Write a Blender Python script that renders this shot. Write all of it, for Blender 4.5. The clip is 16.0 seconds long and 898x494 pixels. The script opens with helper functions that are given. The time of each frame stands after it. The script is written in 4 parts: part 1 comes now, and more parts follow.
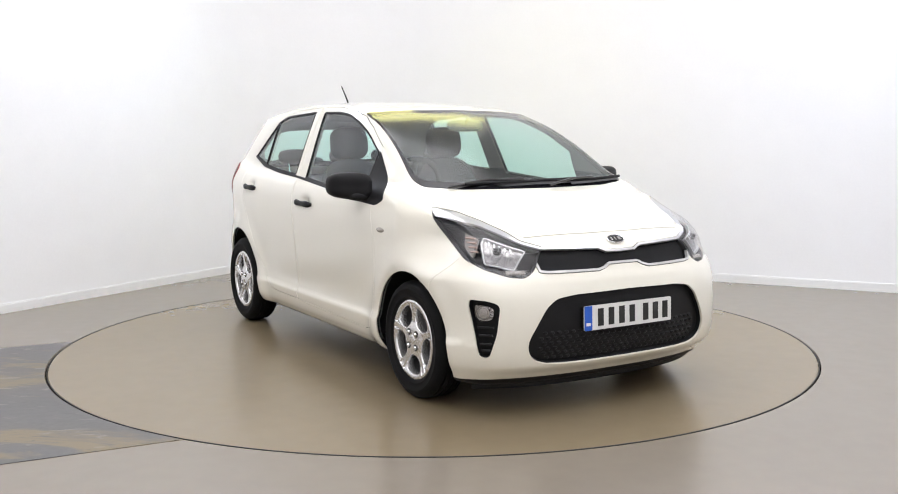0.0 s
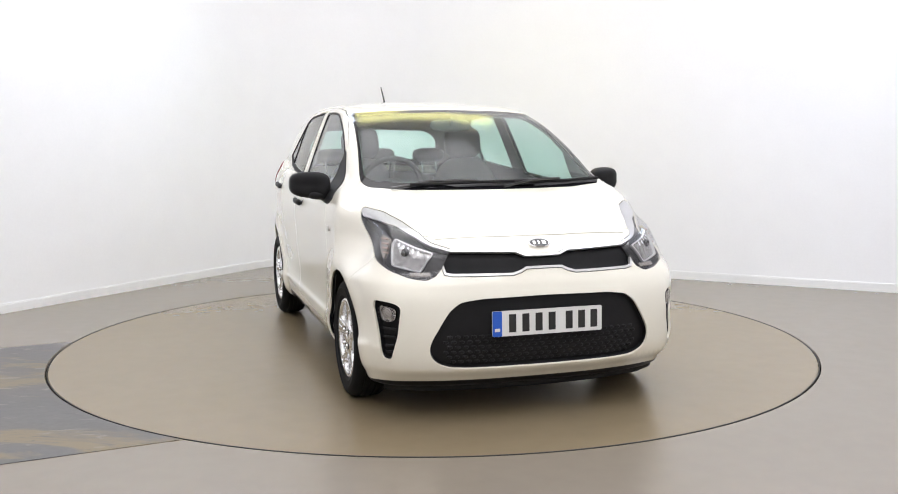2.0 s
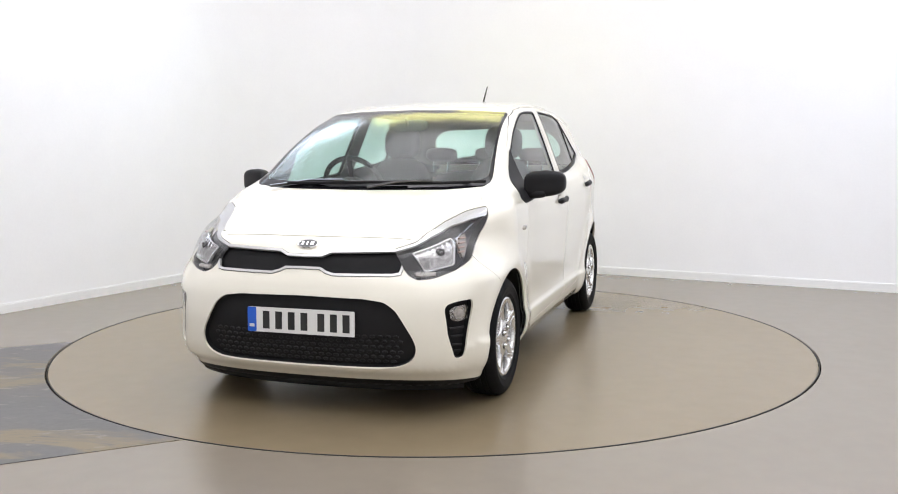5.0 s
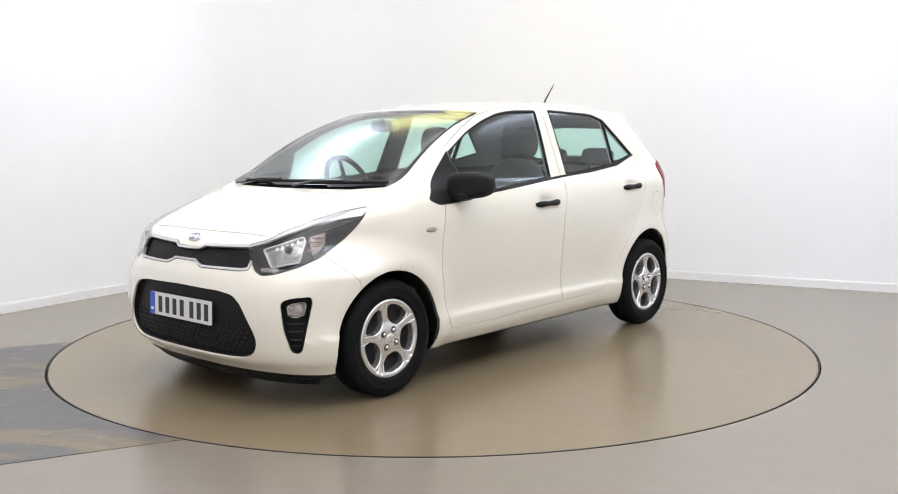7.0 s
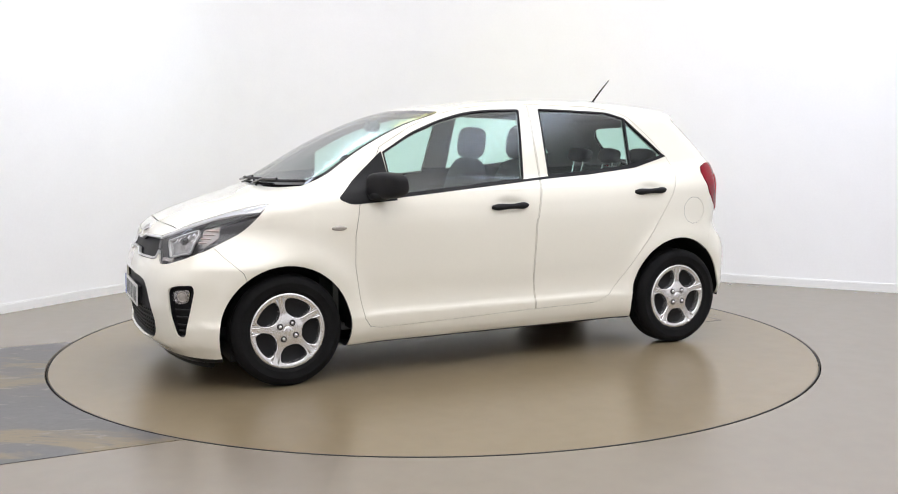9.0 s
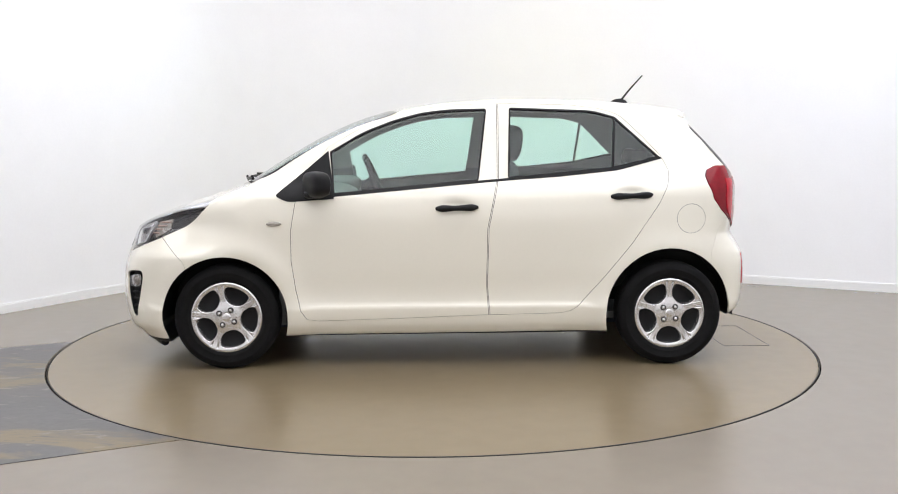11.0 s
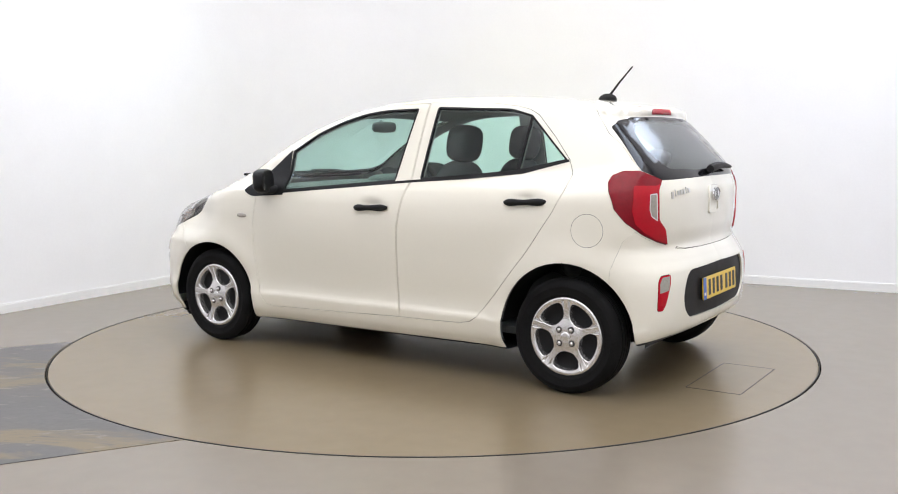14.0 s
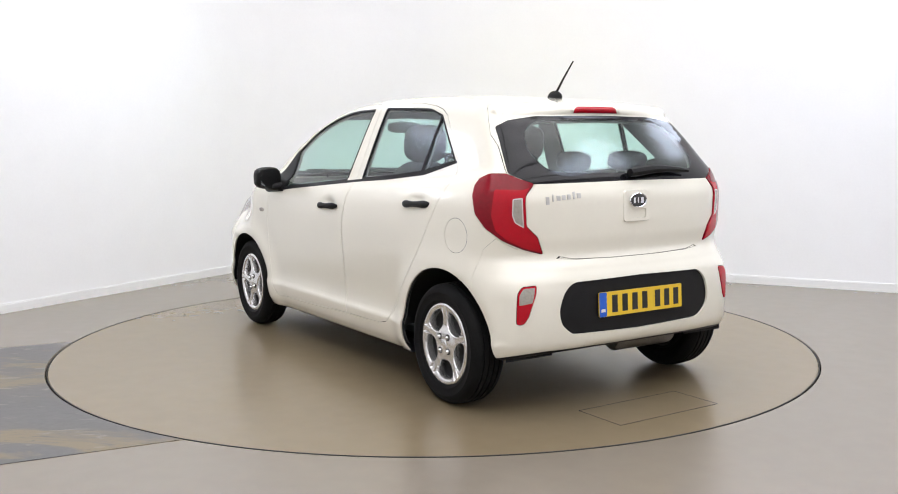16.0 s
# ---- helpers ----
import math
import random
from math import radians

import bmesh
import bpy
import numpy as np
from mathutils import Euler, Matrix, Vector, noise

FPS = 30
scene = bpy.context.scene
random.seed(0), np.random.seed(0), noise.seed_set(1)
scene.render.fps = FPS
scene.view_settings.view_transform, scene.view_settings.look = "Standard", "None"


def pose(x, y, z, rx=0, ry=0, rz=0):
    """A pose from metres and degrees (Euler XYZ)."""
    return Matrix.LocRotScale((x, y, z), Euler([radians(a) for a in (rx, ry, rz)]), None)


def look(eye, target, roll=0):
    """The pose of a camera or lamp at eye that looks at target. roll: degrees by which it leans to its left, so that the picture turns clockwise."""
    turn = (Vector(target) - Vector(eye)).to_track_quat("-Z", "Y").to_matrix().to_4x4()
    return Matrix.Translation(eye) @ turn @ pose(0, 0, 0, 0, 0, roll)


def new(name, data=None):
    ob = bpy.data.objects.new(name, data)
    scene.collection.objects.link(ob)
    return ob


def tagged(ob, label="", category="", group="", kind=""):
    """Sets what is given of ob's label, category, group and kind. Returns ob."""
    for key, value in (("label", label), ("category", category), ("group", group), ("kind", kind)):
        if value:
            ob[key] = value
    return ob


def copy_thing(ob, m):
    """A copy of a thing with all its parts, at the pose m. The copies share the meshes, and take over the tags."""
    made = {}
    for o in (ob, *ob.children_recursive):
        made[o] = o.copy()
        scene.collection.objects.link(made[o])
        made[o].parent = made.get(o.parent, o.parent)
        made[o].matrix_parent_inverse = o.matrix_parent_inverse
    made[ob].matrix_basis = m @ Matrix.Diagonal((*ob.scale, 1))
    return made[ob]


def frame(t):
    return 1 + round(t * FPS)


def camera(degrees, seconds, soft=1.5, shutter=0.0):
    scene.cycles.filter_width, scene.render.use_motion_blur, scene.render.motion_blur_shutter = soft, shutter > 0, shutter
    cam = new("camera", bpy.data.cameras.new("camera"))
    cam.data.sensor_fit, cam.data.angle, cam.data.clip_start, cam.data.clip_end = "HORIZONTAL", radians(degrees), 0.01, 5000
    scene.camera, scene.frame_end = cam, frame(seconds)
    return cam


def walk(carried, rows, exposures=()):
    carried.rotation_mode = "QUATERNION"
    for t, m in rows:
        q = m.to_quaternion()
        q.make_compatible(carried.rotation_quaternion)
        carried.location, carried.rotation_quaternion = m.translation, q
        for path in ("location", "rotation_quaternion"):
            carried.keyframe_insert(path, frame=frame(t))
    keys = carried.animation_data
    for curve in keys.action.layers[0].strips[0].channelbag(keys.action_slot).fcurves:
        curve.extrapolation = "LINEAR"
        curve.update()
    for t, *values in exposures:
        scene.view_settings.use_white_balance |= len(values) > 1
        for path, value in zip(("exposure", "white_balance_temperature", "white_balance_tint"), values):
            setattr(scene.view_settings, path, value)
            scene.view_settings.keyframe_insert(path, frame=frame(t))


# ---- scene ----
# The turntable turns about the world's origin; the camera stands still.
LENS = 50.38
cam = camera(LENS, 16.0, soft=1.0)
VIEW = look((0.0, -5.844, 1.2305), (0.0909, 0.1178, 0.5598), -0.32)
walk(cam, [(0.0, VIEW), (16.0, VIEW)])

# seconds and degrees to which the car's nose points
TURN = [(0.0, -59.77), (0.5, -60.78), (1.0, -63.33), (1.5, -67.40), (2.0, -73.36), (2.5, -79.13), (3.0, -85.24), (3.5, -90.93), (4.0, -97.08),
        (4.5, -102.95), (5.0, -108.87), (5.5, -114.80), (6.0, -120.73), (6.5, -126.66), (7.0, -132.64), (7.5, -138.39), (8.0, -144.55),
        (8.5, -150.26), (9.0, -156.30), (9.5, -162.05), (10.0, -167.83), (10.5, -173.62), (11.0, -179.40), (11.5, -185.19), (12.0, -191.11),
        (12.5, -196.76), (13.0, -202.83), (13.5, -208.44), (14.0, -214.37), (14.5, -220.16), (15.0, -226.12), (15.5, -231.91), (16.0, -237.97)]
CAR_OFF = Matrix.Translation((-0.0697, -0.019, 0.0))

# ---- light: a closed white photo booth with large diffusers in the ceiling
world = bpy.data.worlds.new("world")
scene.world = world
world.use_nodes = True
world.node_tree.nodes["Background"].inputs["Color"].default_value = (0.8, 0.85, 1.0, 1)
world.node_tree.nodes["Background"].inputs["Strength"].default_value = 0.05
PANEL_STRENGTH = 2.22
scene.view_settings.exposure = 0.0


# ---- materials
def material(name, color, rough=0.5, metal=0.0, coat=0.0, spec=0.5, bump=0.0, grain=0.0, size=40.0, glow=0.0, rough_var=0.0, tint=None, distort=0.0):
    """A surface with fine grain, broad wear and relief at real size."""
    m = bpy.data.materials.new(name)
    m.use_nodes = True
    t = m.node_tree
    b = t.nodes["Principled BSDF"]
    link = t.links.new
    b.inputs["Base Color"].default_value = (*color, 1)
    b.inputs["Roughness"].default_value, b.inputs["Metallic"].default_value = rough, metal
    b.inputs["Coat Weight"].default_value, b.inputs["Coat Roughness"].default_value = coat, 0.03
    b.inputs["Specular IOR Level"].default_value = spec
    if glow:
        b.inputs["Emission Color"].default_value, b.inputs["Emission Strength"].default_value = (*color, 1), glow
    if grain or bump or rough_var:
        at = t.nodes.new("ShaderNodeTexCoord")
        fine, broad = t.nodes.new("ShaderNodeTexNoise"), t.nodes.new("ShaderNodeTexNoise")
        fine.inputs["Scale"].default_value, fine.inputs["Detail"].default_value = size, 6
        broad.inputs["Scale"].default_value, broad.inputs["Detail"].default_value = size / 14, 4
        broad.inputs["Distortion"].default_value = distort
        link(at.outputs["Object"], fine.inputs["Vector"])
        link(at.outputs["Object"], broad.inputs["Vector"])
        both = t.nodes.new("ShaderNodeMath")
        both.operation = "ADD"
        link(fine.outputs["Fac"], both.inputs[0])
        link(broad.outputs["Fac"], both.inputs[1])
        if grain:
            ramp = t.nodes.new("ShaderNodeMapRange")
            ramp.inputs["From Min"].default_value, ramp.inputs["From Max"].default_value = 0.6, 1.4
            mix = t.nodes.new("ShaderNodeMix")
            mix.data_type = "RGBA"
            other = tint or tuple(max(0, v * (1 - 2 * grain)) for v in color)
            mix.inputs["A"].default_value = (*[min(1, v * (1 + (0 if tint else grain))) for v in color], 1)
            mix.inputs["B"].default_value = (*other, 1)
            link(both.outputs[0], ramp.inputs["Value"])
            link(ramp.outputs[0], mix.inputs["Factor"])
            link(mix.outputs["Result"], b.inputs["Base Color"])
        if rough_var:
            r = t.nodes.new("ShaderNodeMapRange")
            r.inputs["To Min"].default_value, r.inputs["To Max"].default_value = rough - rough_var, rough + rough_var
            link(broad.outputs["Fac"], r.inputs["Value"])
            link(r.outputs[0], b.inputs["Roughness"])
        if bump:
            h = t.nodes.new("ShaderNodeBump")
            h.inputs["Strength"].default_value, h.inputs["Distance"].default_value = bump, 0.002
            link(fine.outputs["Fac"], h.inputs["Height"])
            link(h.outputs[0], b.inputs["Normal"])
    return m


def glass(name, color, rough=0.0):
    """Thin automotive glass: tinted see-through with a mirror gloss that grows towards the edge of view."""
    m = bpy.data.materials.new(name)
    m.use_nodes = True
    t = m.node_tree
    t.nodes.remove(t.nodes["Principled BSDF"])
    out = t.nodes["Material Output"]
    clear, gloss, mix, rim, power, fit = (t.nodes.new("ShaderNode" + k) for k in ("BsdfTransparent", "BsdfGlossy", "MixShader", "LayerWeight", "Math", "Math"))
    clear.inputs["Color"].default_value = (*color, 1)
    gloss.inputs["Roughness"].default_value = rough
    rim.inputs["Blend"].default_value = 0.5
    power.operation, fit.operation = "POWER", "MULTIPLY_ADD"
    power.inputs[1].default_value, fit.inputs[1].default_value, fit.inputs[2].default_value = 4.2, 1.0, 0.06
    t.links.new(rim.outputs["Facing"], power.inputs[0])
    t.links.new(power.outputs[0], fit.inputs[0])
    t.links.new(fit.outputs[0], mix.inputs[0])
    t.links.new(clear.outputs[0], mix.inputs[1])
    t.links.new(gloss.outputs[0], mix.inputs[2])
    t.links.new(mix.outputs[0], out.inputs["Surface"])
    return m


WALL = material("white_wall_paint", (0.875, 0.875, 0.89), 0.6, bump=0.05, grain=0.012, size=60)
CEIL = material("ceiling_paint", (0.84, 0.84, 0.84), 0.7, grain=0.01, size=50)
SKIRT = material("white_gloss_trim", (0.82, 0.82, 0.82), 0.35, grain=0.015, size=30)
SCREED = material("polished_resin_floor", (0.218, 0.187, 0.150), 0.26, coat=0.0, spec=0.75, grain=0.03, size=9)
DISC = material("polished_turntable_resin", (0.212, 0.166, 0.103), 0.27, coat=0.0, spec=0.8, grain=0.03, size=9)
RIM_STEEL = material("dark_edge_steel", (0.05, 0.048, 0.045), 0.7, spec=0.2, grain=0.2, size=60)
GAP = material("dark_gap", (0.012, 0.011, 0.010), 0.8, grain=0.2, size=80)


def worn_floor(name):
    """Bare screed: grey-blue base with ochre stains and pale scuffs drawn out along the strip."""
    m = material(name, (0.092, 0.086, 0.088), 0.34, bump=0.2, grain=0.12, size=25)
    t = m.node_tree
    link = t.links.new
    b = t.nodes["Principled BSDF"]
    at, turn = t.nodes.new("ShaderNodeTexCoord"), t.nodes.new("ShaderNodeMapping")
    turn.inputs["Rotation"].default_value = (0, 0, radians(-25))
    turn.inputs["Scale"].default_value = (1.0, 3.2, 1.0)
    link(at.outputs["Object"], turn.inputs["Vector"])
    under = next(l.from_socket for l in t.links if l.to_socket == b.inputs["Base Color"])
    for scale, low, high, tint, amount in ((1.25, 0.52, 0.60, (0.205, 0.150, 0.070), 0.8), (5.0, 0.59, 0.65, (0.24, 0.22, 0.19), 0.6), (7.5, 0.60, 0.66, (0.055, 0.054, 0.056), 0.7)):
        n, ramp, mix = t.nodes.new("ShaderNodeTexNoise"), t.nodes.new("ShaderNodeMapRange"), t.nodes.new("ShaderNodeMix")
        n.inputs["Scale"].default_value, n.inputs["Detail"].default_value, n.inputs["Roughness"].default_value = scale, 9, 0.62
        n.inputs["Distortion"].default_value = 0.6
        ramp.inputs["From Min"].default_value, ramp.inputs["From Max"].default_value = low, high
        ramp.inputs["To Max"].default_value = amount
        mix.data_type = "RGBA"
        mix.inputs["B"].default_value = (*tint, 1)
        link(turn.outputs[0], n.inputs["Vector"])
        link(n.outputs["Fac"], ramp.inputs["Value"])
        link(ramp.outputs[0], mix.inputs["Factor"])
        link(under, mix.inputs["A"])
        under = mix.outputs["Result"]
    link(under, b.inputs["Base Color"])
    return m


PATCH = worn_floor("worn_bare_patch")
PAINT = material("white_car_paint", (0.815, 0.785, 0.680), 0.22, coat=1.0, grain=0.006, size=900)
RUBBER = material("tyre_rubber", (0.007, 0.007, 0.0075), 0.75, spec=0.16, bump=0.2, grain=0.25, size=160)
SILVER = material("silver_wheel_paint", (0.74, 0.74, 0.74), 0.22, metal=0.85, coat=0.4, grain=0.03, size=300)
PLASTIC = material("black_textured_plastic", (0.009, 0.009, 0.010), 0.55, spec=0.24, bump=0.1, grain=0.15, size=300)
FRIT_INK = material("black_glass_border", (0.008, 0.008, 0.010), 0.08, spec=0.3, grain=0.05, size=90)
GLOSS = material("gloss_black", (0.010, 0.010, 0.011), 0.12, coat=0.6, grain=0.05, size=90)
CHROME = material("chrome", (0.80, 0.80, 0.81), 0.10, metal=1.0, grain=0.02, size=120)
DARK_METAL = material("dull_steel", (0.22, 0.21, 0.20), 0.45, metal=0.9, grain=0.15, size=120)
GLASS = glass("green_tinted_glass", (0.74, 0.93, 0.88), 0.17)
CLEAR = glass("clear_lens", (0.93, 0.93, 0.95))
WARM_LAMP = material("warm_diffuser", (1.0, 0.97, 0.45), 0.6, glow=3.2)
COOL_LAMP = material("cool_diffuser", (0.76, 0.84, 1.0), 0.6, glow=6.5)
LAMP = material("ceiling_diffuser", (0.985, 0.98, 1.01), 0.6, glow=PANEL_STRENGTH, grain=0.0)


# ---- mesh helpers
def finish(name, bm, mat, parent=None, label="", smooth=True, kind=""):
    """One mesh object out of a bmesh."""
    me = bpy.data.meshes.new(name)
    bm.to_mesh(me)
    bm.free()
    for m in (mat if isinstance(mat, (list, tuple)) else [mat]):
        me.materials.append(m)
    if smooth:
        me.polygons.foreach_set("use_smooth", [True] * len(me.polygons))
        me.set_sharp_from_angle(angle=radians(38))
    ob = new(name, me)
    ob.parent = parent
    return tagged(ob, label=label, kind=kind)


def part(name, bm, mat, parent, label="", smooth=True):
    return finish(name, bm, mat, parent, label, smooth)


def box(bm, lo, hi, m=None, bevel=0.0):
    """A box between two corners, with bevelled edges, put into bm."""
    t = bmesh.new()
    bmesh.ops.create_cube(t, size=1.0)
    for v in t.verts:
        v.co = Vector([(lo[i] + hi[i]) / 2 + v.co[i] * (hi[i] - lo[i]) for i in range(3)])
    if bevel:
        bmesh.ops.bevel(t, geom=t.edges[:], offset=bevel, segments=3, profile=0.5, affect="EDGES")
    return join(bm, t, m)


def join(bm, t, m=None):
    if m is not None:
        t.transform(m)
    me = bpy.data.meshes.new("tmp")
    t.to_mesh(me)
    t.free()
    bm.from_mesh(me)
    bpy.data.meshes.remove(me)
    return bm


def spin(bm, outline, steps=48, m=None, axis="Y"):
    """A body of revolution of an outline of (radius, along) round the axis."""
    rows = []
    t = bmesh.new()
    for i in range(steps):
        a = 2 * math.pi * i / steps
        row = []
        for r, h in outline:
            p = (r * math.cos(a), h, r * math.sin(a)) if axis == "Y" else (r * math.cos(a), r * math.sin(a), h)
            row.append(t.verts.new(p))
        rows.append(row)
    for i in range(steps):
        a, b = rows[i], rows[(i + 1) % steps]
        for j in range(len(outline) - 1):
            t.faces.new((a[j], b[j], b[j + 1], a[j + 1]))
    bmesh.ops.remove_doubles(t, verts=t.verts[:], dist=1e-5)
    bmesh.ops.recalc_face_normals(t, faces=t.faces[:])
    return join(bm, t, m)


def tube(bm, pts, r, sides=8, closed=False, flat=1.0, m=None):
    """A round bar along points."""
    t = bmesh.new()
    pts = [Vector(p) for p in pts]
    n, rings = len(pts), []
    up = Vector((0, 0, 1))
    for i, p in enumerate(pts):
        a, b = (pts[i - 1], pts[(i + 1) % n]) if closed else (pts[max(i - 1, 0)], pts[min(i + 1, n - 1)])
        d = (b - a).normalized()
        s = d.cross(up)
        s = (s if s.length > 1e-3 else d.cross(Vector((1, 0, 0)))).normalized()
        w = s.cross(d).normalized()
        rad = r[i] if isinstance(r, (list, tuple)) else r
        rings.append([t.verts.new(p + (s * math.cos(k * 2 * math.pi / sides) + w * flat * math.sin(k * 2 * math.pi / sides)) * rad) for k in range(sides)])
    for i in range(n if closed else n - 1):
        a, b = rings[i], rings[(i + 1) % n]
        for k in range(sides):
            t.faces.new((a[k], a[(k + 1) % sides], b[(k + 1) % sides], b[k]))
    if not closed:
        t.faces.new(rings[0][::-1])
        t.faces.new(rings[-1])
    bmesh.ops.recalc_face_normals(t, faces=t.faces[:])
    return join(bm, t, m)


def rounded(pts, r, steps=4):
    """A polygon with its corners rounded."""
    out, n = [], len(pts)
    for i in range(n):
        p, a, b = Vector(pts[i]), Vector(pts[i - 1]), Vector(pts[(i + 1) % n])
        k = r[i] if isinstance(r, (list, tuple)) else r
        la, lb = (a - p).length, (b - p).length
        k = min(k, la * 0.48, lb * 0.48)
        if k < 1e-4:
            out.append(tuple(p))
            continue
        s, e = p + (a - p) * k / la, p + (b - p) * k / lb
        for j in range(steps + 1):
            t = j / steps
            out.append(tuple(s * (1 - t) ** 2 + p * 2 * t * (1 - t) + e * t * t))
    return out


def slab(bm, poly, thick, m=None, bevel=0.0):
    """A plate: polygon in x, y, thickness down from z = 0."""
    t = bmesh.new()
    f = t.faces.new([t.verts.new((p[0], p[1], 0)) for p in poly])
    e = bmesh.ops.extrude_face_region(t, geom=[f])
    bmesh.ops.translate(t, vec=(0, 0, -thick), verts=[v for v in e["geom"] if isinstance(v, bmesh.types.BMVert)])
    bmesh.ops.recalc_face_normals(t, faces=t.faces[:])
    if bevel:
        top = [ed for ed in t.edges if all(abs(v.co.z) < 1e-6 for v in ed.verts)]
        bmesh.ops.bevel(t, geom=top, offset=bevel, segments=3, profile=0.5, affect="EDGES")
    return join(bm, t, m)


# ---- the room: two walls that meet in a wide curve, all white; room frame: X along the far wall, Y towards the viewer
ROOM = Matrix.Translation((-1.165, 4.307, 0)) @ Matrix.Rotation(radians(-29.2), 4, "Z")
RX, RY, RH, RC = 10.5, 11.5, 5.6, 1.15


def room_outline(inset, radius):
    """Plan of the walls' inner face, drawn in by inset."""
    pts = []
    for (x, y), q in (((0, 0), 180), ((RX, 0), 90), ((RX, -RY), 0), ((0, -RY), 270)):
        sx, sy = (1 if x == 0 else -1), (-1 if y == 0 else 1)
        r = radius - inset
        cx, cy = x + sx * radius, y + sy * radius
        for k in range(13):
            a = radians(q - 90 * k / 12)
            px, py = cx + r * math.cos(a), cy + r * math.sin(a)
            pts.append((px + 0.026 * py, py))
    return pts


def ring_wall(bm, a, b, z0, z1):
    """A wall between two outlines."""
    n = len(a)
    v = [[bm.verts.new((*p, z)) for p in o] for o, z in ((a, z0), (a, z1), (b, z1), (b, z0))]
    for k in range(4):
        p, q = v[k], v[(k + 1) % 4]
        for i in range(n):
            bm.faces.new((p[i], p[(i + 1) % n], q[(i + 1) % n], q[i]))
    bmesh.ops.recalc_face_normals(bm, faces=bm.faces[:])


inner = room_outline(0.0, RC)
bm = bmesh.new()
ring_wall(bm, inner, room_outline(-0.15, RC), -0.02, RH)
walls = finish("wall", bm, WALL, kind="structure", label="smooth white booth wall with a wide rounded corner")
walls.matrix_basis = ROOM
bm = bmesh.new()
ring_wall(bm, room_outline(0.014, RC), room_outline(0.0005, RC), -0.01, 0.062)
ring_wall(bm, room_outline(0.009, RC), room_outline(0.0005, RC), 0.062, 0.070)
skirt = finish("baseboard", bm, SKIRT, kind="structure", label="low white painted skirting board", smooth=False)
skirt.matrix_basis = ROOM

bm = bmesh.new()
box(bm, (-0.2, -RY - 0.2, RH), (RX + 0.2, 0.2, RH + 0.15))
ceiling = finish("ceiling", bm, CEIL, kind="structure", label="plain white ceiling", smooth=False)
ceiling.matrix_basis = ROOM

# floor with the round pit of the turntable
DISC_R = 2.235
bm = bmesh.new()
outer = [ROOM @ Vector((*p, 0)) for p in room_outline(-0.05, RC)]
N = 128
outs = []
for k in range(N):
    a = 2 * math.pi * k / N
    d = Vector((math.cos(a), math.sin(a), 0))
    best = 30.0
    for i in range(len(outer)):
        p, q = outer[i], outer[(i + 1) % len(outer)]
        e = q - p
        den = d.x * e.y - d.y * e.x
        if abs(den) > 1e-9:
            s, u = (p.x * e.y - p.y * e.x) / den, (p.x * d.y - p.y * d.x) / den
            if s > 0 and -1e-6 <= u <= 1 + 1e-6:
                best = min(best, s)
    outs.append(d * best)
rings = []
for kind in ("out", "lip", "edge", "deep"):
    row = []
    for k in range(N):
        a = 2 * math.pi * k / N
        d = Vector((math.cos(a), math.sin(a), 0))
        row.append(bm.verts.new(outs[k] if kind == "out" else d * (DISC_R + (0.008 if kind == "lip" else 0.005)) - Vector((0, 0, {"lip": 0, "edge": 0.004, "deep": 0.08}[kind]))))
    rings.append(row)
for a, b in zip(rings, rings[1:]):
    for k in range(N):
        bm.faces.new((a[k], a[(k + 1) % N], b[(k + 1) % N], b[k]))
bmesh.ops.recalc_face_normals(bm, faces=bm.faces[:])
if rings[0][0].link_faces[0].normal.z < 0:
    bmesh.ops.reverse_faces(bm, faces=bm.faces[:])
floor = finish("floor", bm, SCREED, kind="structure", label="polished grey-brown resin floor", smooth=False)
bm = bmesh.new()
spin(bm, [(0.0, -0.079), (DISC_R + 0.05, -0.079), (DISC_R + 0.05, -0.1), (0.0, -0.1)], 96, axis="Z")
finish("floor_pit", bm, GAP, kind="structure", label="dark bottom of the turntable pit", smooth=False)

# the worn strip of bare floor that the turntable cuts off
bm = bmesh.new()
p0, p1 = Vector((-2.258, -0.010)), Vector((-2.613, -0.175))
q0, q1 = Vector((-1.054, -1.994)), Vector((-1.671, -2.275))
a0, a1 = math.atan2(p0.y, p0.x) % (2 * math.pi), math.atan2(q0.y, q0.x) % (2 * math.pi)
arc = [((DISC_R + 0.0095) * math.cos(a0 + (a1 - a0) * k / 40), (DISC_R + 0.0095) * math.sin(a0 + (a1 - a0) * k / 40)) for k in range(41)]
far = [tuple(q0 + (q1 - q0).normalized() * 3.2), tuple(p0 + (p1 - p0).normalized() * 2.0)]
slab(bm, arc + far, 0.003, Matrix.Translation((0, 0, 0.0022)))
finish("floor_patch", bm, PATCH, kind="structure", label="worn bare strip of floor with scuffed yellow and grey stains", smooth=False)

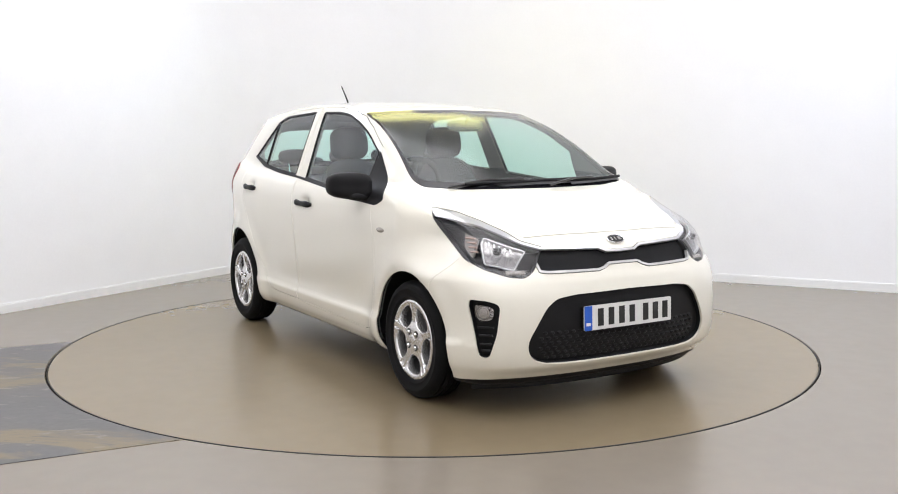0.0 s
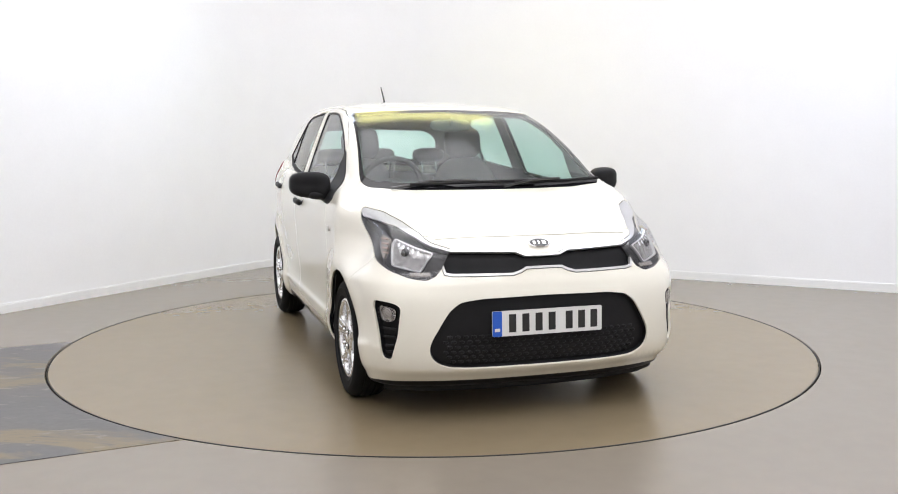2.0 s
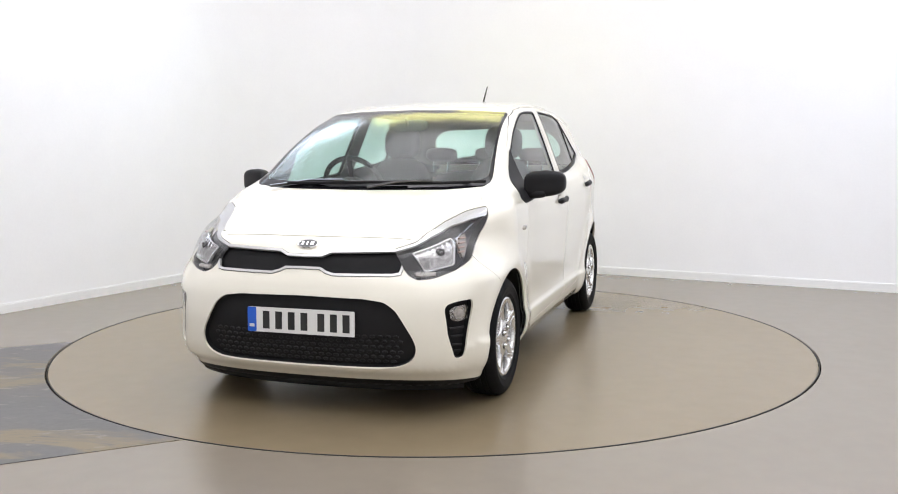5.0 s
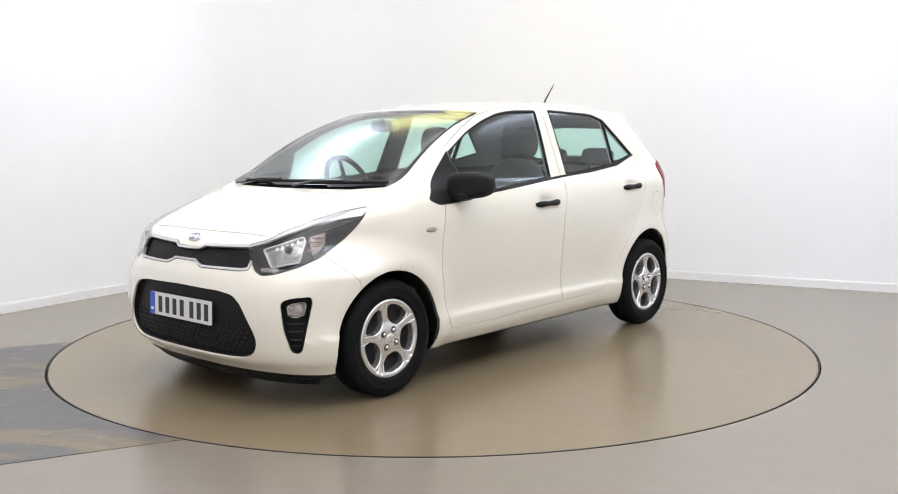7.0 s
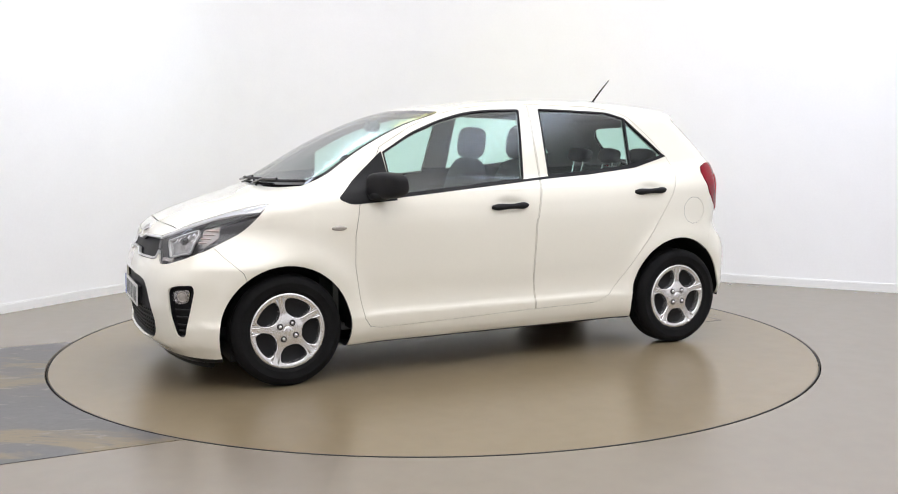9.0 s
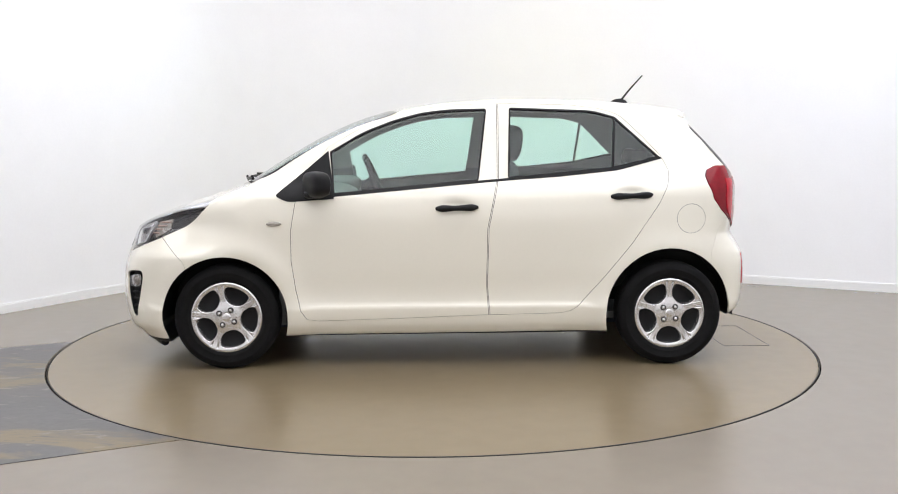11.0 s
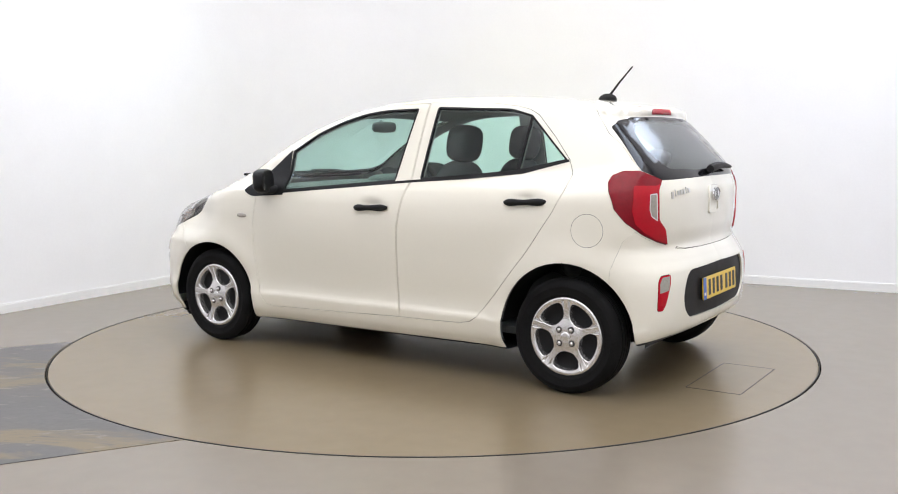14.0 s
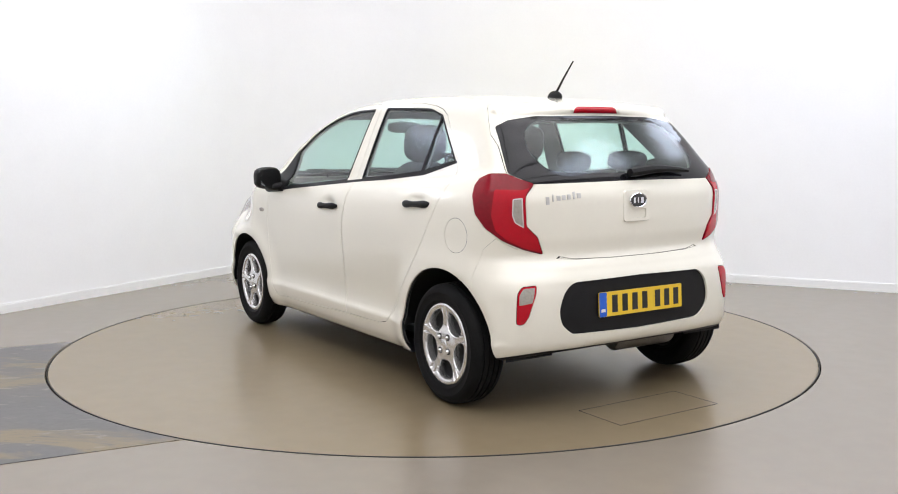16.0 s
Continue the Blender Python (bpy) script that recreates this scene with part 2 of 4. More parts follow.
# ---- turntable
turntable = tagged(new("turntable"), label="round flush vehicle turntable with a grey-brown resin top", category="turntable")
bm = bmesh.new()
spin(bm, [(0.0, 0.0), (DISC_R - 0.010, 0.0), (DISC_R - 0.006, -0.003), (DISC_R - 0.006, -0.06), (0.0, -0.06)], 160, axis="Z")
part("platform", bm, DISC, turntable, smooth=False)
bm = bmesh.new()
spin(bm, [(DISC_R - 0.0055, 0.0012), (DISC_R - 0.0005, 0.0012), (DISC_R - 0.0005, -0.05), (DISC_R - 0.0055, -0.05)], 160, axis="Z")
part("rim", bm, RIM_STEEL, turntable, "dark steel edge ring", smooth=False)
bm = bmesh.new()
hx0, hx1, hy = -1.99, -1.715, 0.305
for lo, hi in (((hx0, -hy), (hx1, -hy + 0.0025)), ((hx0, hy - 0.0025), (hx1, hy)), ((hx0, -hy), (hx0 + 0.0025, hy)), ((hx1 - 0.0025, -hy), (hx1, hy))):
    box(bm, (*lo, -0.01), (*hi, 0.0012))
hatch = part("hatch", bm, GAP, turntable, "square access hatch with a thin dark joint", smooth=False)
bm = bmesh.new()
box(bm, (hx0 + 0.0035, -hy + 0.0035, -0.01), (hx1 - 0.0035, hy - 0.0035, 0.0008))
part("cover", bm, DISC, hatch, smooth=False)

# ---- ceiling light boxes, above and before the car
def light_box(w, d):
    ob = tagged(new("ceiling_light"), label="large white rectangular ceiling light box", category="ceiling light", group="ceiling light boxes")
    bm = bmesh.new()
    for lo, hi in (((-w / 2, -d / 2), (w / 2, -d / 2 + 0.04)), ((-w / 2, d / 2 - 0.04), (w / 2, d / 2)), ((-w / 2, -d / 2 + 0.04), (-w / 2 + 0.04, d / 2 - 0.04)), ((w / 2 - 0.04, -d / 2 + 0.04), (w / 2, d / 2 - 0.04))):
        box(bm, (*lo, -0.1), (*hi, 0.0), bevel=0.004)
    part("frame", bm, SKIRT, ob, smooth=False)
    bm = bmesh.new()
    box(bm, (-w / 2 + 0.041, -d / 2 + 0.041, -0.088), (w / 2 - 0.041, d / 2 - 0.041, -0.08))
    part("diffuser", bm, LAMP, ob, smooth=False)
    return ob


lb = light_box(1.72, 9.9)
lb.matrix_basis = ROOM @ Matrix.Translation((1.65, -5.8, RH))
for x in (3.45, 5.25, 7.05, 8.85):
    copy_thing(lb, ROOM @ Matrix.Translation((x, -5.8, RH)))


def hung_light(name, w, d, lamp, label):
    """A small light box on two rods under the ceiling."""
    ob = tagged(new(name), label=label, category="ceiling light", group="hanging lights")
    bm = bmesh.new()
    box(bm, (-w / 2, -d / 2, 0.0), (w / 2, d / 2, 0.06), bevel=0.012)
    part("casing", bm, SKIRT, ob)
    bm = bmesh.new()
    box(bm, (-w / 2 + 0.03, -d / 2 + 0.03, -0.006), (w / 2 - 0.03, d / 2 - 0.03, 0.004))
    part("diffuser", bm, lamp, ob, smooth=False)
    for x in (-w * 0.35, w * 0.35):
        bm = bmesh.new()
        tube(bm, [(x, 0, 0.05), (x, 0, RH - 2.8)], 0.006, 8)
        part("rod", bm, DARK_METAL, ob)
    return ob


hung_light("hanging_light", 1.5, 0.9, WARM_LAMP, "warm yellow hanging light box on rods").matrix_basis = pose(0.0, 1.65, 2.8)
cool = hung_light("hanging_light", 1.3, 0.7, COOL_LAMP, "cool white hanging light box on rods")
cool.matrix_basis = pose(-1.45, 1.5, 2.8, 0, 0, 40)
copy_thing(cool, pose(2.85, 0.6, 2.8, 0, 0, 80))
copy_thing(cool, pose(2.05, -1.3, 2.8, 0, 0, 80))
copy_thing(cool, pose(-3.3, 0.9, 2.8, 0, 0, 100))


# ---- the skin of the car, as one smooth solid
def curve(*knots):
    """A smooth monotone curve through knots (s, value)."""
    k = np.array(knots, float)
    s, v = k[:, 0], k[:, 1]
    h, d = np.diff(s), np.diff(v) / np.diff(s)
    m = np.zeros(len(s))
    m[0], m[-1] = d[0], d[-1]
    for i in range(1, len(s) - 1):
        if d[i - 1] * d[i] > 0:
            w1, w2 = 2 * h[i] + h[i - 1], h[i] + 2 * h[i - 1]
            m[i] = (w1 + w2) / (w1 / d[i - 1] + w2 / d[i])

    def at(q):
        q = np.clip(q, s[0], s[-1])
        i = np.clip(np.searchsorted(s, q) - 1, 0, len(h) - 1)
        t = (q - s[i]) / h[i]
        return (v[i] * (1 + 2 * t) * (1 - t) ** 2 + h[i] * m[i] * t * (1 - t) ** 2
                + v[i + 1] * t * t * (3 - 2 * t) + h[i] * m[i + 1] * t * t * (t - 1))
    return at


def smax(a, b, k):
    h = np.clip(0.5 + 0.5 * (a - b) / k, 0, 1)
    return b + (a - b) * h + k * h * (1 - h)


# side silhouette of the car: x ahead, z up, metres from the middle of the wheelbase
TOP = curve((-1.62, 1.325), (-1.40, 1.385), (-1.25, 1.416), (-1.0, 1.446), (-0.7, 1.467), (-0.35, 1.471), (-0.1, 1.460), (0.1, 1.442), (0.25, 1.424), (0.33, 1.405), (0.46, 1.368),
            (0.70, 1.268), (0.93, 1.140), (1.08, 1.045), (1.15, 1.003), (1.25, 0.963), (1.45, 0.898), (1.6, 0.845), (1.74, 0.78), (1.9, 0.68))
NOSE = curve((0.1, 1.70), (0.19, 1.79), (0.24, 1.845), (0.32, 1.865), (0.42, 1.872), (0.5, 1.868), (0.6, 1.848), (0.68, 1.815), (0.76, 1.795), (0.85, 1.76), (1.0, 1.62))
TAIL = curve((0.15, -1.58), (0.25, -1.65), (0.34, -1.695), (0.45, -1.705), (0.6, -1.70), (0.66, -1.675), (0.72, -1.645), (0.8, -1.655), (0.95, -1.66), (1.04, -1.635),
             (1.2, -1.505), (1.30, -1.405), (1.345, -1.365), (1.368, -1.395), (1.40, -1.40), (1.44, -1.36), (1.6, -1.25))
# half width of the flank by height, and how it narrows to the ends
FLANK = curve((0.1, 0.70), (0.19, 0.735), (0.24, 0.762), (0.29, 0.773), (0.335, 0.777), (0.352, 0.770), (0.40, 0.767), (0.55, 0.779), (0.70, 0.790), (0.80, 0.794), (0.88, 0.788), (0.96, 0.765), (1.02, 0.722),
              (1.06, 0.706), (1.2, 0.652), (1.35, 0.59), (1.45, 0.545), (1.6, 0.47))
PLAN = curve((-1.8, 0.10), (-1.6, 0.06), (-1.35, 0.03), (-1.1, 0.008), (-0.8, 0.0), (0.3, 0.0), (0.7, 0.0), (1.0, 0.002), (1.3, 0.0), (1.5, 0.008), (1.7, 0.05), (1.9, 0.10))
PLAN_UP = curve((-1.7, 0.10), (-1.4, 0.06), (-1.0, 0.025), (-0.5, 0.0), (0.3, 0.0), (0.6, 0.02), (1.0, 0.06), (1.4, 0.12), (1.8, 0.2))
BOW_F = curve((0, 0), (0.2, 0.006), (0.4, 0.035), (0.55, 0.082), (0.65, 0.138), (0.75, 0.225), (0.85, 0.36))
BOW_R = curve((0, 0), (0.2, 0.004), (0.4, 0.022), (0.55, 0.055), (0.65, 0.10), (0.75, 0.18), (0.85, 0.32))
CROWN = curve((0, 0), (0.2, 0.003), (0.4, 0.012), (0.5, 0.020), (0.6, 0.034), (0.7, 0.06), (0.8, 0.10))
CROWN_SCREEN = curve((0, 0), (0.2, 0.006), (0.4, 0.024), (0.5, 0.037), (0.6, 0.054), (0.7, 0.082), (0.8, 0.12))
CROWN_LOW = curve((0, 0), (0.2, 0.003), (0.4, 0.012), (0.5, 0.02), (0.6, 0.030), (0.7, 0.045), (0.8, 0.08))
BELT = curve((-1.7, 0.13), (-1.4, 0.09), (-1.1, 0.045), (-0.6, 0.01), (-0.2, 0.0), (0.5, 0.0), (1.9, 0.0))
NECK = curve((0.1, 0.0), (0.60, 0.0), (0.70, 0.066), (0.80, 0.112), (0.90, 0.108), (1.0, 0.04), (1.2, 0.0))
FLOOR = curve((-1.8, 0.33), (-1.64, 0.285), (-1.5, 0.25), (-1.2, 0.18), (1.3, 0.165), (1.55, 0.14), (1.7, 0.135), (1.9, 0.15))


def flare(x, z, x0):
    """The swelling round a wheel arch."""
    r = np.hypot(x - x0, (z - 0.28))
    return 0.020 * np.exp(-((r - 0.36) / 0.085) ** 2) * (z < 0.9)


def hull(p):
    """Below zero inside the car's skin; p holds rows of x, y, z."""
    x, y, z = p[:, 0], np.abs(p[:, 1]), p[:, 2]
    up = np.clip((z - 0.92) / 0.16, 0, 1)
    up = up * up * (3 - 2 * up)
    lift = np.clip((z - 0.72) / 0.25, 0, 1)
    w = FLANK(z - BELT(x) * lift * lift * (3 - 2 * lift)) - PLAN(x) * (1 - up) - PLAN_UP(x) * up + flare(x, z, 1.2) + flare(x, z, -1.2)
    nose = np.clip((x - 1.06) / 0.40, 0, 1)
    w = w - NECK(z) * nose * nose * (3 - 2 * nose)
    for hx, hz in ((-0.043, 0.884), (-0.983, 0.941)):
        w = w - 0.020 * np.exp(-((x - hx) / 0.062) ** 2 - ((z - hz) / 0.026) ** 2)
    side = (y - w) * 0.97
    square = np.clip((0.68 - z) / 0.14, 0, 1)
    square = square * square * (3 - 2 * square)
    front = (x - NOSE(z) + BOW_F(y) * (1 - 0.16 * square)) * 0.9
    rear = (TAIL(z) + BOW_R(y) * (1 - 0.25 * square) - x) * 0.9
    bonnet = np.clip((x - 0.95) / 0.28, 0, 1)
    screen = np.clip((x - 0.05) / 0.3, 0, 1) * (1 - bonnet)
    top = (z - TOP(x) + CROWN(y) * (1 - bonnet - screen) + CROWN_SCREEN(y) * screen + CROWN_LOW(y) * bonnet) * 0.85
    low = FLOOR(x) - z
    f = smax(smax(front, rear, 0.02), side, 0.07)
    f = smax(f, top, np.where(x > 1.0, 0.05, 0.06))
    return smax(f, low, 0.03)


def reach(base, way, far=1.6):
    """Where rays from inside the car meet its skin."""
    a, b = np.zeros(len(base)), np.full(len(base), far)
    for _ in range(34):
        m = (a + b) / 2
        out = hull(base + way * m[:, None]) > 0
        b = np.where(out, m, b)
        a = np.where(out, a, m)
    return base + way * a[:, None]


def slope(p, e=0.004):
    """Outward normals of the skin."""
    n = np.stack([hull(p + np.eye(3)[i] * e) - hull(p - np.eye(3)[i] * e) for i in range(3)], 1)
    return n / np.maximum(np.linalg.norm(n, axis=1), 1e-9)[:, None]
CARD = material("dark_door_trim", (0.125, 0.132, 0.130), 0.7, grain=0.08, size=60)
LINER = material("pale_headlining", (0.33, 0.325, 0.31), 0.85, grain=0.05, size=60)
CLOTH = material("charcoal_seat_cloth", (0.055, 0.057, 0.060), 0.85, grain=0.12, size=60)
RED = material("red_lamp_plastic", (0.44, 0.003, 0.014), 0.14, coat=0.1, spec=0.3, grain=0.06, size=60)
DEEP_RED = material("deep_red_lamp_plastic", (0.21, 0.002, 0.010), 0.16, coat=0.1, spec=0.3, grain=0.12, size=60)
PALE_LENS = material("ribbed_clear_lamp_plastic", (0.36, 0.33, 0.29), 0.15, coat=0.8, grain=0.15, size=90)
SMOKE = material("grey_lamp_bezel", (0.045, 0.044, 0.046), 0.28, metal=0.2, grain=0.1, size=80)
AMBER = material("amber_lamp_plastic", (0.50, 0.36, 0.30), 0.2, coat=0.6, grain=0.1, size=60)
SATIN = material("satin_silver_trim", (0.66, 0.66, 0.65), 0.28, metal=0.7, coat=0.3, grain=0.02, size=120)
FACET = material("faceted_chrome", (0.50, 0.49, 0.47), 0.18, metal=1.0, bump=1.0, grain=0.35, size=55)
MIRROR = material("mirror_glass", (0.85, 0.87, 0.88), 0.02, metal=1.0)
PLATE_W = material("white_plate", (0.74, 0.74, 0.72), 0.3, coat=0.3, grain=0.02, size=120)
PLATE_Y = material("yellow_plate", (0.78, 0.52, 0.02), 0.3, coat=0.3, grain=0.02, size=120)
BLUE = material("blue_plate_strip", (0.01, 0.10, 0.55), 0.3, coat=0.3, grain=0.03, size=120)
INK = material("black_plate_ink", (0.012, 0.012, 0.012), 0.4, grain=0.05, size=120)
BADGE_GREY = material("satin_silver_badge", (0.55, 0.54, 0.52), 0.3, metal=0.6, grain=0.03, size=200)

car = tagged(new("car"), label="white five-door hatchback with black mirrors and silver wheels", category="car")

# ---- the skin as a grid of the left half, y >= 0
BODY, F_BUMPER, R_BUMPER, BONNET, GATE, F_DOOR, R_DOOR, UNDER = range(8)
SEAM, HOLE, F_WIN, R_WIN, Q_WIN, TRIM, SAIL, SCREEN, FRIT, BACK, BACK_FRIT, HEAD, TAIL_OUT, TAIL_IN, TAIL_CLEAR, FOG, REFLECT, REV, GRILLE, INTAKE, INSERT, CHROME_UP, CAP, CAP_GAP, BROW, BRAKE, REFLECTOR, COMB, TAIL_FRAME, FOG_GLASS, LAMP_FRAME = range(20, 51)
AZ = {"side": ((1, 0, 0), (0, 0, 1), (0, 1, 0)), "front": ((0, 1, 0), (0, 0, 1), (1, 0, 0)), "rear": ((0, 1, 0), (0, 0, 1), (-1, 0, 0)),
      "top": ((1, 0, 0), (0, 1, 0), (0, 0, 1))}
h2 = math.sqrt(0.5)
AZ["nose_quarter"] = ((-h2, h2, 0), (0, 0, 1), (h2, h2, 0))
AZ["tail_quarter"] = ((-h2, -h2, 0), (0, 0, 1), (-h2, h2, 0))
AZ = {k: tuple(Vector(a) for a in v) for k, v in AZ.items()}

rays = [(-1.0, -a) for a in np.radians(np.linspace(90, 2, 46))] + [(s, 0.0) for s in np.linspace(-1.0, 1.25, 96)] + [(1.25, a) for a in np.radians(np.linspace(2, 90, 46))]
fan = np.radians(np.linspace(-90, 90, 129))
grid = reach(np.array([(s, 0.0, 0.62) for s, a in rays for t in fan]),
             np.array([(math.sin(a), math.cos(a) * math.cos(t), math.cos(a) * math.sin(t)) for s, a in rays for t in fan]))
skin = bmesh.new()
vs = [skin.verts.new(p) for p in grid]
nf = len(fan)
for i in range(len(rays) - 1):
    for j in range(nf - 1):
        skin.faces.new((vs[i * nf + j], vs[i * nf + j + 1], vs[(i + 1) * nf + j + 1], vs[(i + 1) * nf + j]))
bmesh.ops.remove_doubles(skin, verts=skin.verts[:], dist=1e-4)
zone = skin.faces.layers.int.new("zone")
skin.normal_update()
mid = sum((f.normal.dot(f.calc_center_median() - Vector((0, 0, 0.6))) for f in skin.faces))
if mid < 0:
    bmesh.ops.reverse_faces(skin, faces=skin.faces[:])
    skin.normal_update()


def within(poly, u, v):
    inside, j = False, len(poly) - 1
    for i in range(len(poly)):
        (a, b), (c, d) = poly[i], poly[j]
        if (b > v) != (d > v) and u < (c - a) * (v - b) / (d - b) + a:
            inside = not inside
        j = i
    return inside


def grow(poly, d):
    """The polygon moved outwards by d (inwards below zero)."""
    n = len(poly)
    area = sum(poly[i - 1][0] * poly[i][1] - poly[i][0] * poly[i - 1][1] for i in range(n))
    s = 1 if area > 0 else -1
    out = []
    for i in range(n):
        p, a, b = Vector(poly[i]), Vector(poly[i - 1]), Vector(poly[(i + 1) % n])
        e, g = (p - a).normalized(), (b - p).normalized()
        n1, n2 = Vector((e.y, -e.x)) * s, Vector((g.y, -g.x)) * s
        m = n1 + n2
        k = m.length_squared
        out.append(tuple(p + m * (2 * d / k if k > 0.6 else d / 0.55)))
    return out


def mark(mesh, layer, poly, view, value, facing=0.08, only=None, test=None):
    """Cut the polygon, seen along a view, into the mesh and set the zone of the faces inside it."""
    U, V, D = AZ[view]
    us, zs = [p[0] for p in poly], [p[1] for p in poly]
    u0, u1, z0, z1 = min(us) - 0.002, max(us) + 0.002, min(zs) - 0.002, max(zs) + 0.002
    cand = []
    for f in mesh.faces:
        if f.normal.dot(D) < facing or (only is not None and f[layer] not in only):
            continue
        pu, pv = [v.co.dot(U) for v in f.verts], [v.co.dot(V) for v in f.verts]
        if max(pu) < u0 or min(pu) > u1 or max(pv) < z0 or min(pv) > z1:
            continue
        if test is None or test(f.calc_center_median()):
            cand.append(f)
    for i in range(len(poly)):
        (a, b), (c, d) = poly[i - 1], poly[i]
        if abs(a - c) + abs(b - d) < 1e-6:
            continue
        lo_u, hi_u, lo_v, hi_v = min(a, c) - 1e-4, max(a, c) + 1e-4, min(b, d) - 1e-4, max(b, d) + 1e-4
        nx, ny = (d - b), (a - c)
        near, rest = [], []
        for f in cand:
            pu, pv = [v.co.dot(U) for v in f.verts], [v.co.dot(V) for v in f.verts]
            if max(pu) < lo_u or min(pu) > hi_u or max(pv) < lo_v or min(pv) > hi_v:
                rest.append(f)
                continue
            s = [(x - a) * nx + (y - b) * ny for x, y in zip(pu, pv)]
            (near if min(s) < -1e-9 and max(s) > 1e-9 else rest).append(f)
        if not near:
            continue
        edges, verts = {e for f in near for e in f.edges}, {v for f in near for v in f.verts}
        r = bmesh.ops.bisect_plane(mesh, geom=list(near) + list(edges) + list(verts), dist=1e-5, plane_co=U * a + V * b, plane_no=(U * nx + V * ny).normalized())
        cand = rest + [g for g in r["geom"] if isinstance(g, bmesh.types.BMFace)]
    for f in cand:
        if f.is_valid:
            m = f.calc_center_median()
            if within(poly, m.dot(U), m.dot(V)):
                f[layer] = value


def zone_cut(poly, view, value, gap=0.0, **kw):
    """A panel or lamp in the skin, with a seam round it where gap is given."""
    if gap:
        mark(skin, zone, grow(poly, gap), view, SEAM, **kw)
    mark(skin, zone, poly, view, value, **kw)


SEAM_W = 0.0027
# large panels
zone_cut([(1.37, 0.45), (1.42, 0.59), (1.50, 0.665), (1.56, 0.73), (1.62, 0.806), (2.1, 0.806), (2.1, 0.0), (1.37, 0.0)], "side", F_BUMPER, 0.0022, facing=-2, test=lambda c: c.x > 1.2)
zone_cut([(-1.42, 0.50), (-1.425, 0.62), (-1.47, 0.75), (-1.52, 0.80), (-1.60, 0.715), (-1.64, 0.694), (-2.0, 0.694), (-2.0, 0.0), (-1.42, 0.0)], "side", R_BUMPER, 0.0009, facing=-2, test=lambda c: c.x < -1.2)
zone_cut([(1.70, -0.1), (1.695, 0.15), (1.675, 0.458), (1.61, 0.514), (1.476, 0.561), (1.344, 0.613), (1.247, 0.668), (1.12, 0.612), (1.138, 0.47), (1.185, 0.2), (1.193, -0.1)], "top", BONNET, 0.0009, facing=0.15)
zone_cut(rounded([(-0.1, 1.352), (0.50, 1.338), (0.580, 1.29), (0.637, 1.078), (0.60, 1.0), (0.597, 0.86), (0.535, 0.79), (0.507, 0.730), (0.36, 0.700), (0.15, 0.694), (-0.1, 0.694)], 0.02, 3), "rear", GATE, SEAM_W, facing=0.02, test=lambda c: c.x < -1.2)
mark(skin, zone, [(1.699, -0.1), (1.694, 0.15), (1.674, 0.458), (1.680, 0.4595), (1.700, 0.15), (1.705, -0.1)], "top", SEAM, only=(BODY, F_BUMPER))
mark(skin, zone, [(-0.1, 0.696), (0.15, 0.696), (0.36, 0.702), (0.508, 0.732), (0.537, 0.79), (0.540, 0.788), (0.511, 0.729), (0.361, 0.6990), (0.15, 0.6930), (-0.1, 0.6930)], "rear", SEAM, facing=0.02, only=(BODY, R_BUMPER), test=lambda c: c.x < -1.2)
zone_cut([(-1.185, -0.1), (-1.19, 0.3), (-1.20, 0.48), (-1.235, 0.54), (-1.29, 0.572), (-1.345, 0.60), (-1.62, 0.62), (-1.62, -0.1)], "top", GATE, 0.0022, facing=-0.6, only=(BODY, SEAM))
DOOR_F = [(0.80, 0.93), (0.815, 0.904), (0.842, 0.747), (0.843, 0.588), (0.821, 0.428), (0.796, 0.317), (0.765, 0.272), (0.70, 0.262), (0.30, 0.272), (-0.212, 0.288),
          (-0.200, 0.448), (-0.206, 0.759), (-0.262, 1.028), (-0.270, 1.425), (-0.04, 1.421), (0.15, 1.399), (0.312, 1.361), (0.468, 1.297), (0.650, 1.193)]
DOOR_R = [(-0.222, 0.288), (-0.45, 0.291), (-0.60, 0.295), (-0.66, 0.307), (-0.70, 0.335), (-0.815, 0.464), (-0.989, 0.678), (-1.131, 0.886), (-1.180, 0.985), (-1.196, 1.058),
          (-1.165, 1.129), (-1.069, 1.238), (-0.955, 1.350), (-0.900, 1.378), (-0.825, 1.397), (-0.672, 1.416), (-0.280, 1.427), (-0.272, 1.028), (-0.216, 0.759), (-0.208, 0.448)]
zone_cut(DOOR_R, "side", R_DOOR, SEAM_W)
zone_cut(DOOR_F, "side", F_DOOR, SEAM_W)
# wheel openings, a little flat on top
for cx, rr, rz in ((1.206, 0.337, 0.335), (-1.194, 0.345, 0.362)):
    mark(skin, zone, [(cx + rr * math.cos(a), 0.281 + rz * math.sin(a)) for a in np.linspace(0, 2 * math.pi, 49)[:-1]], "side", HOLE, facing=-0.2, test=lambda c: c.y > 0.45)
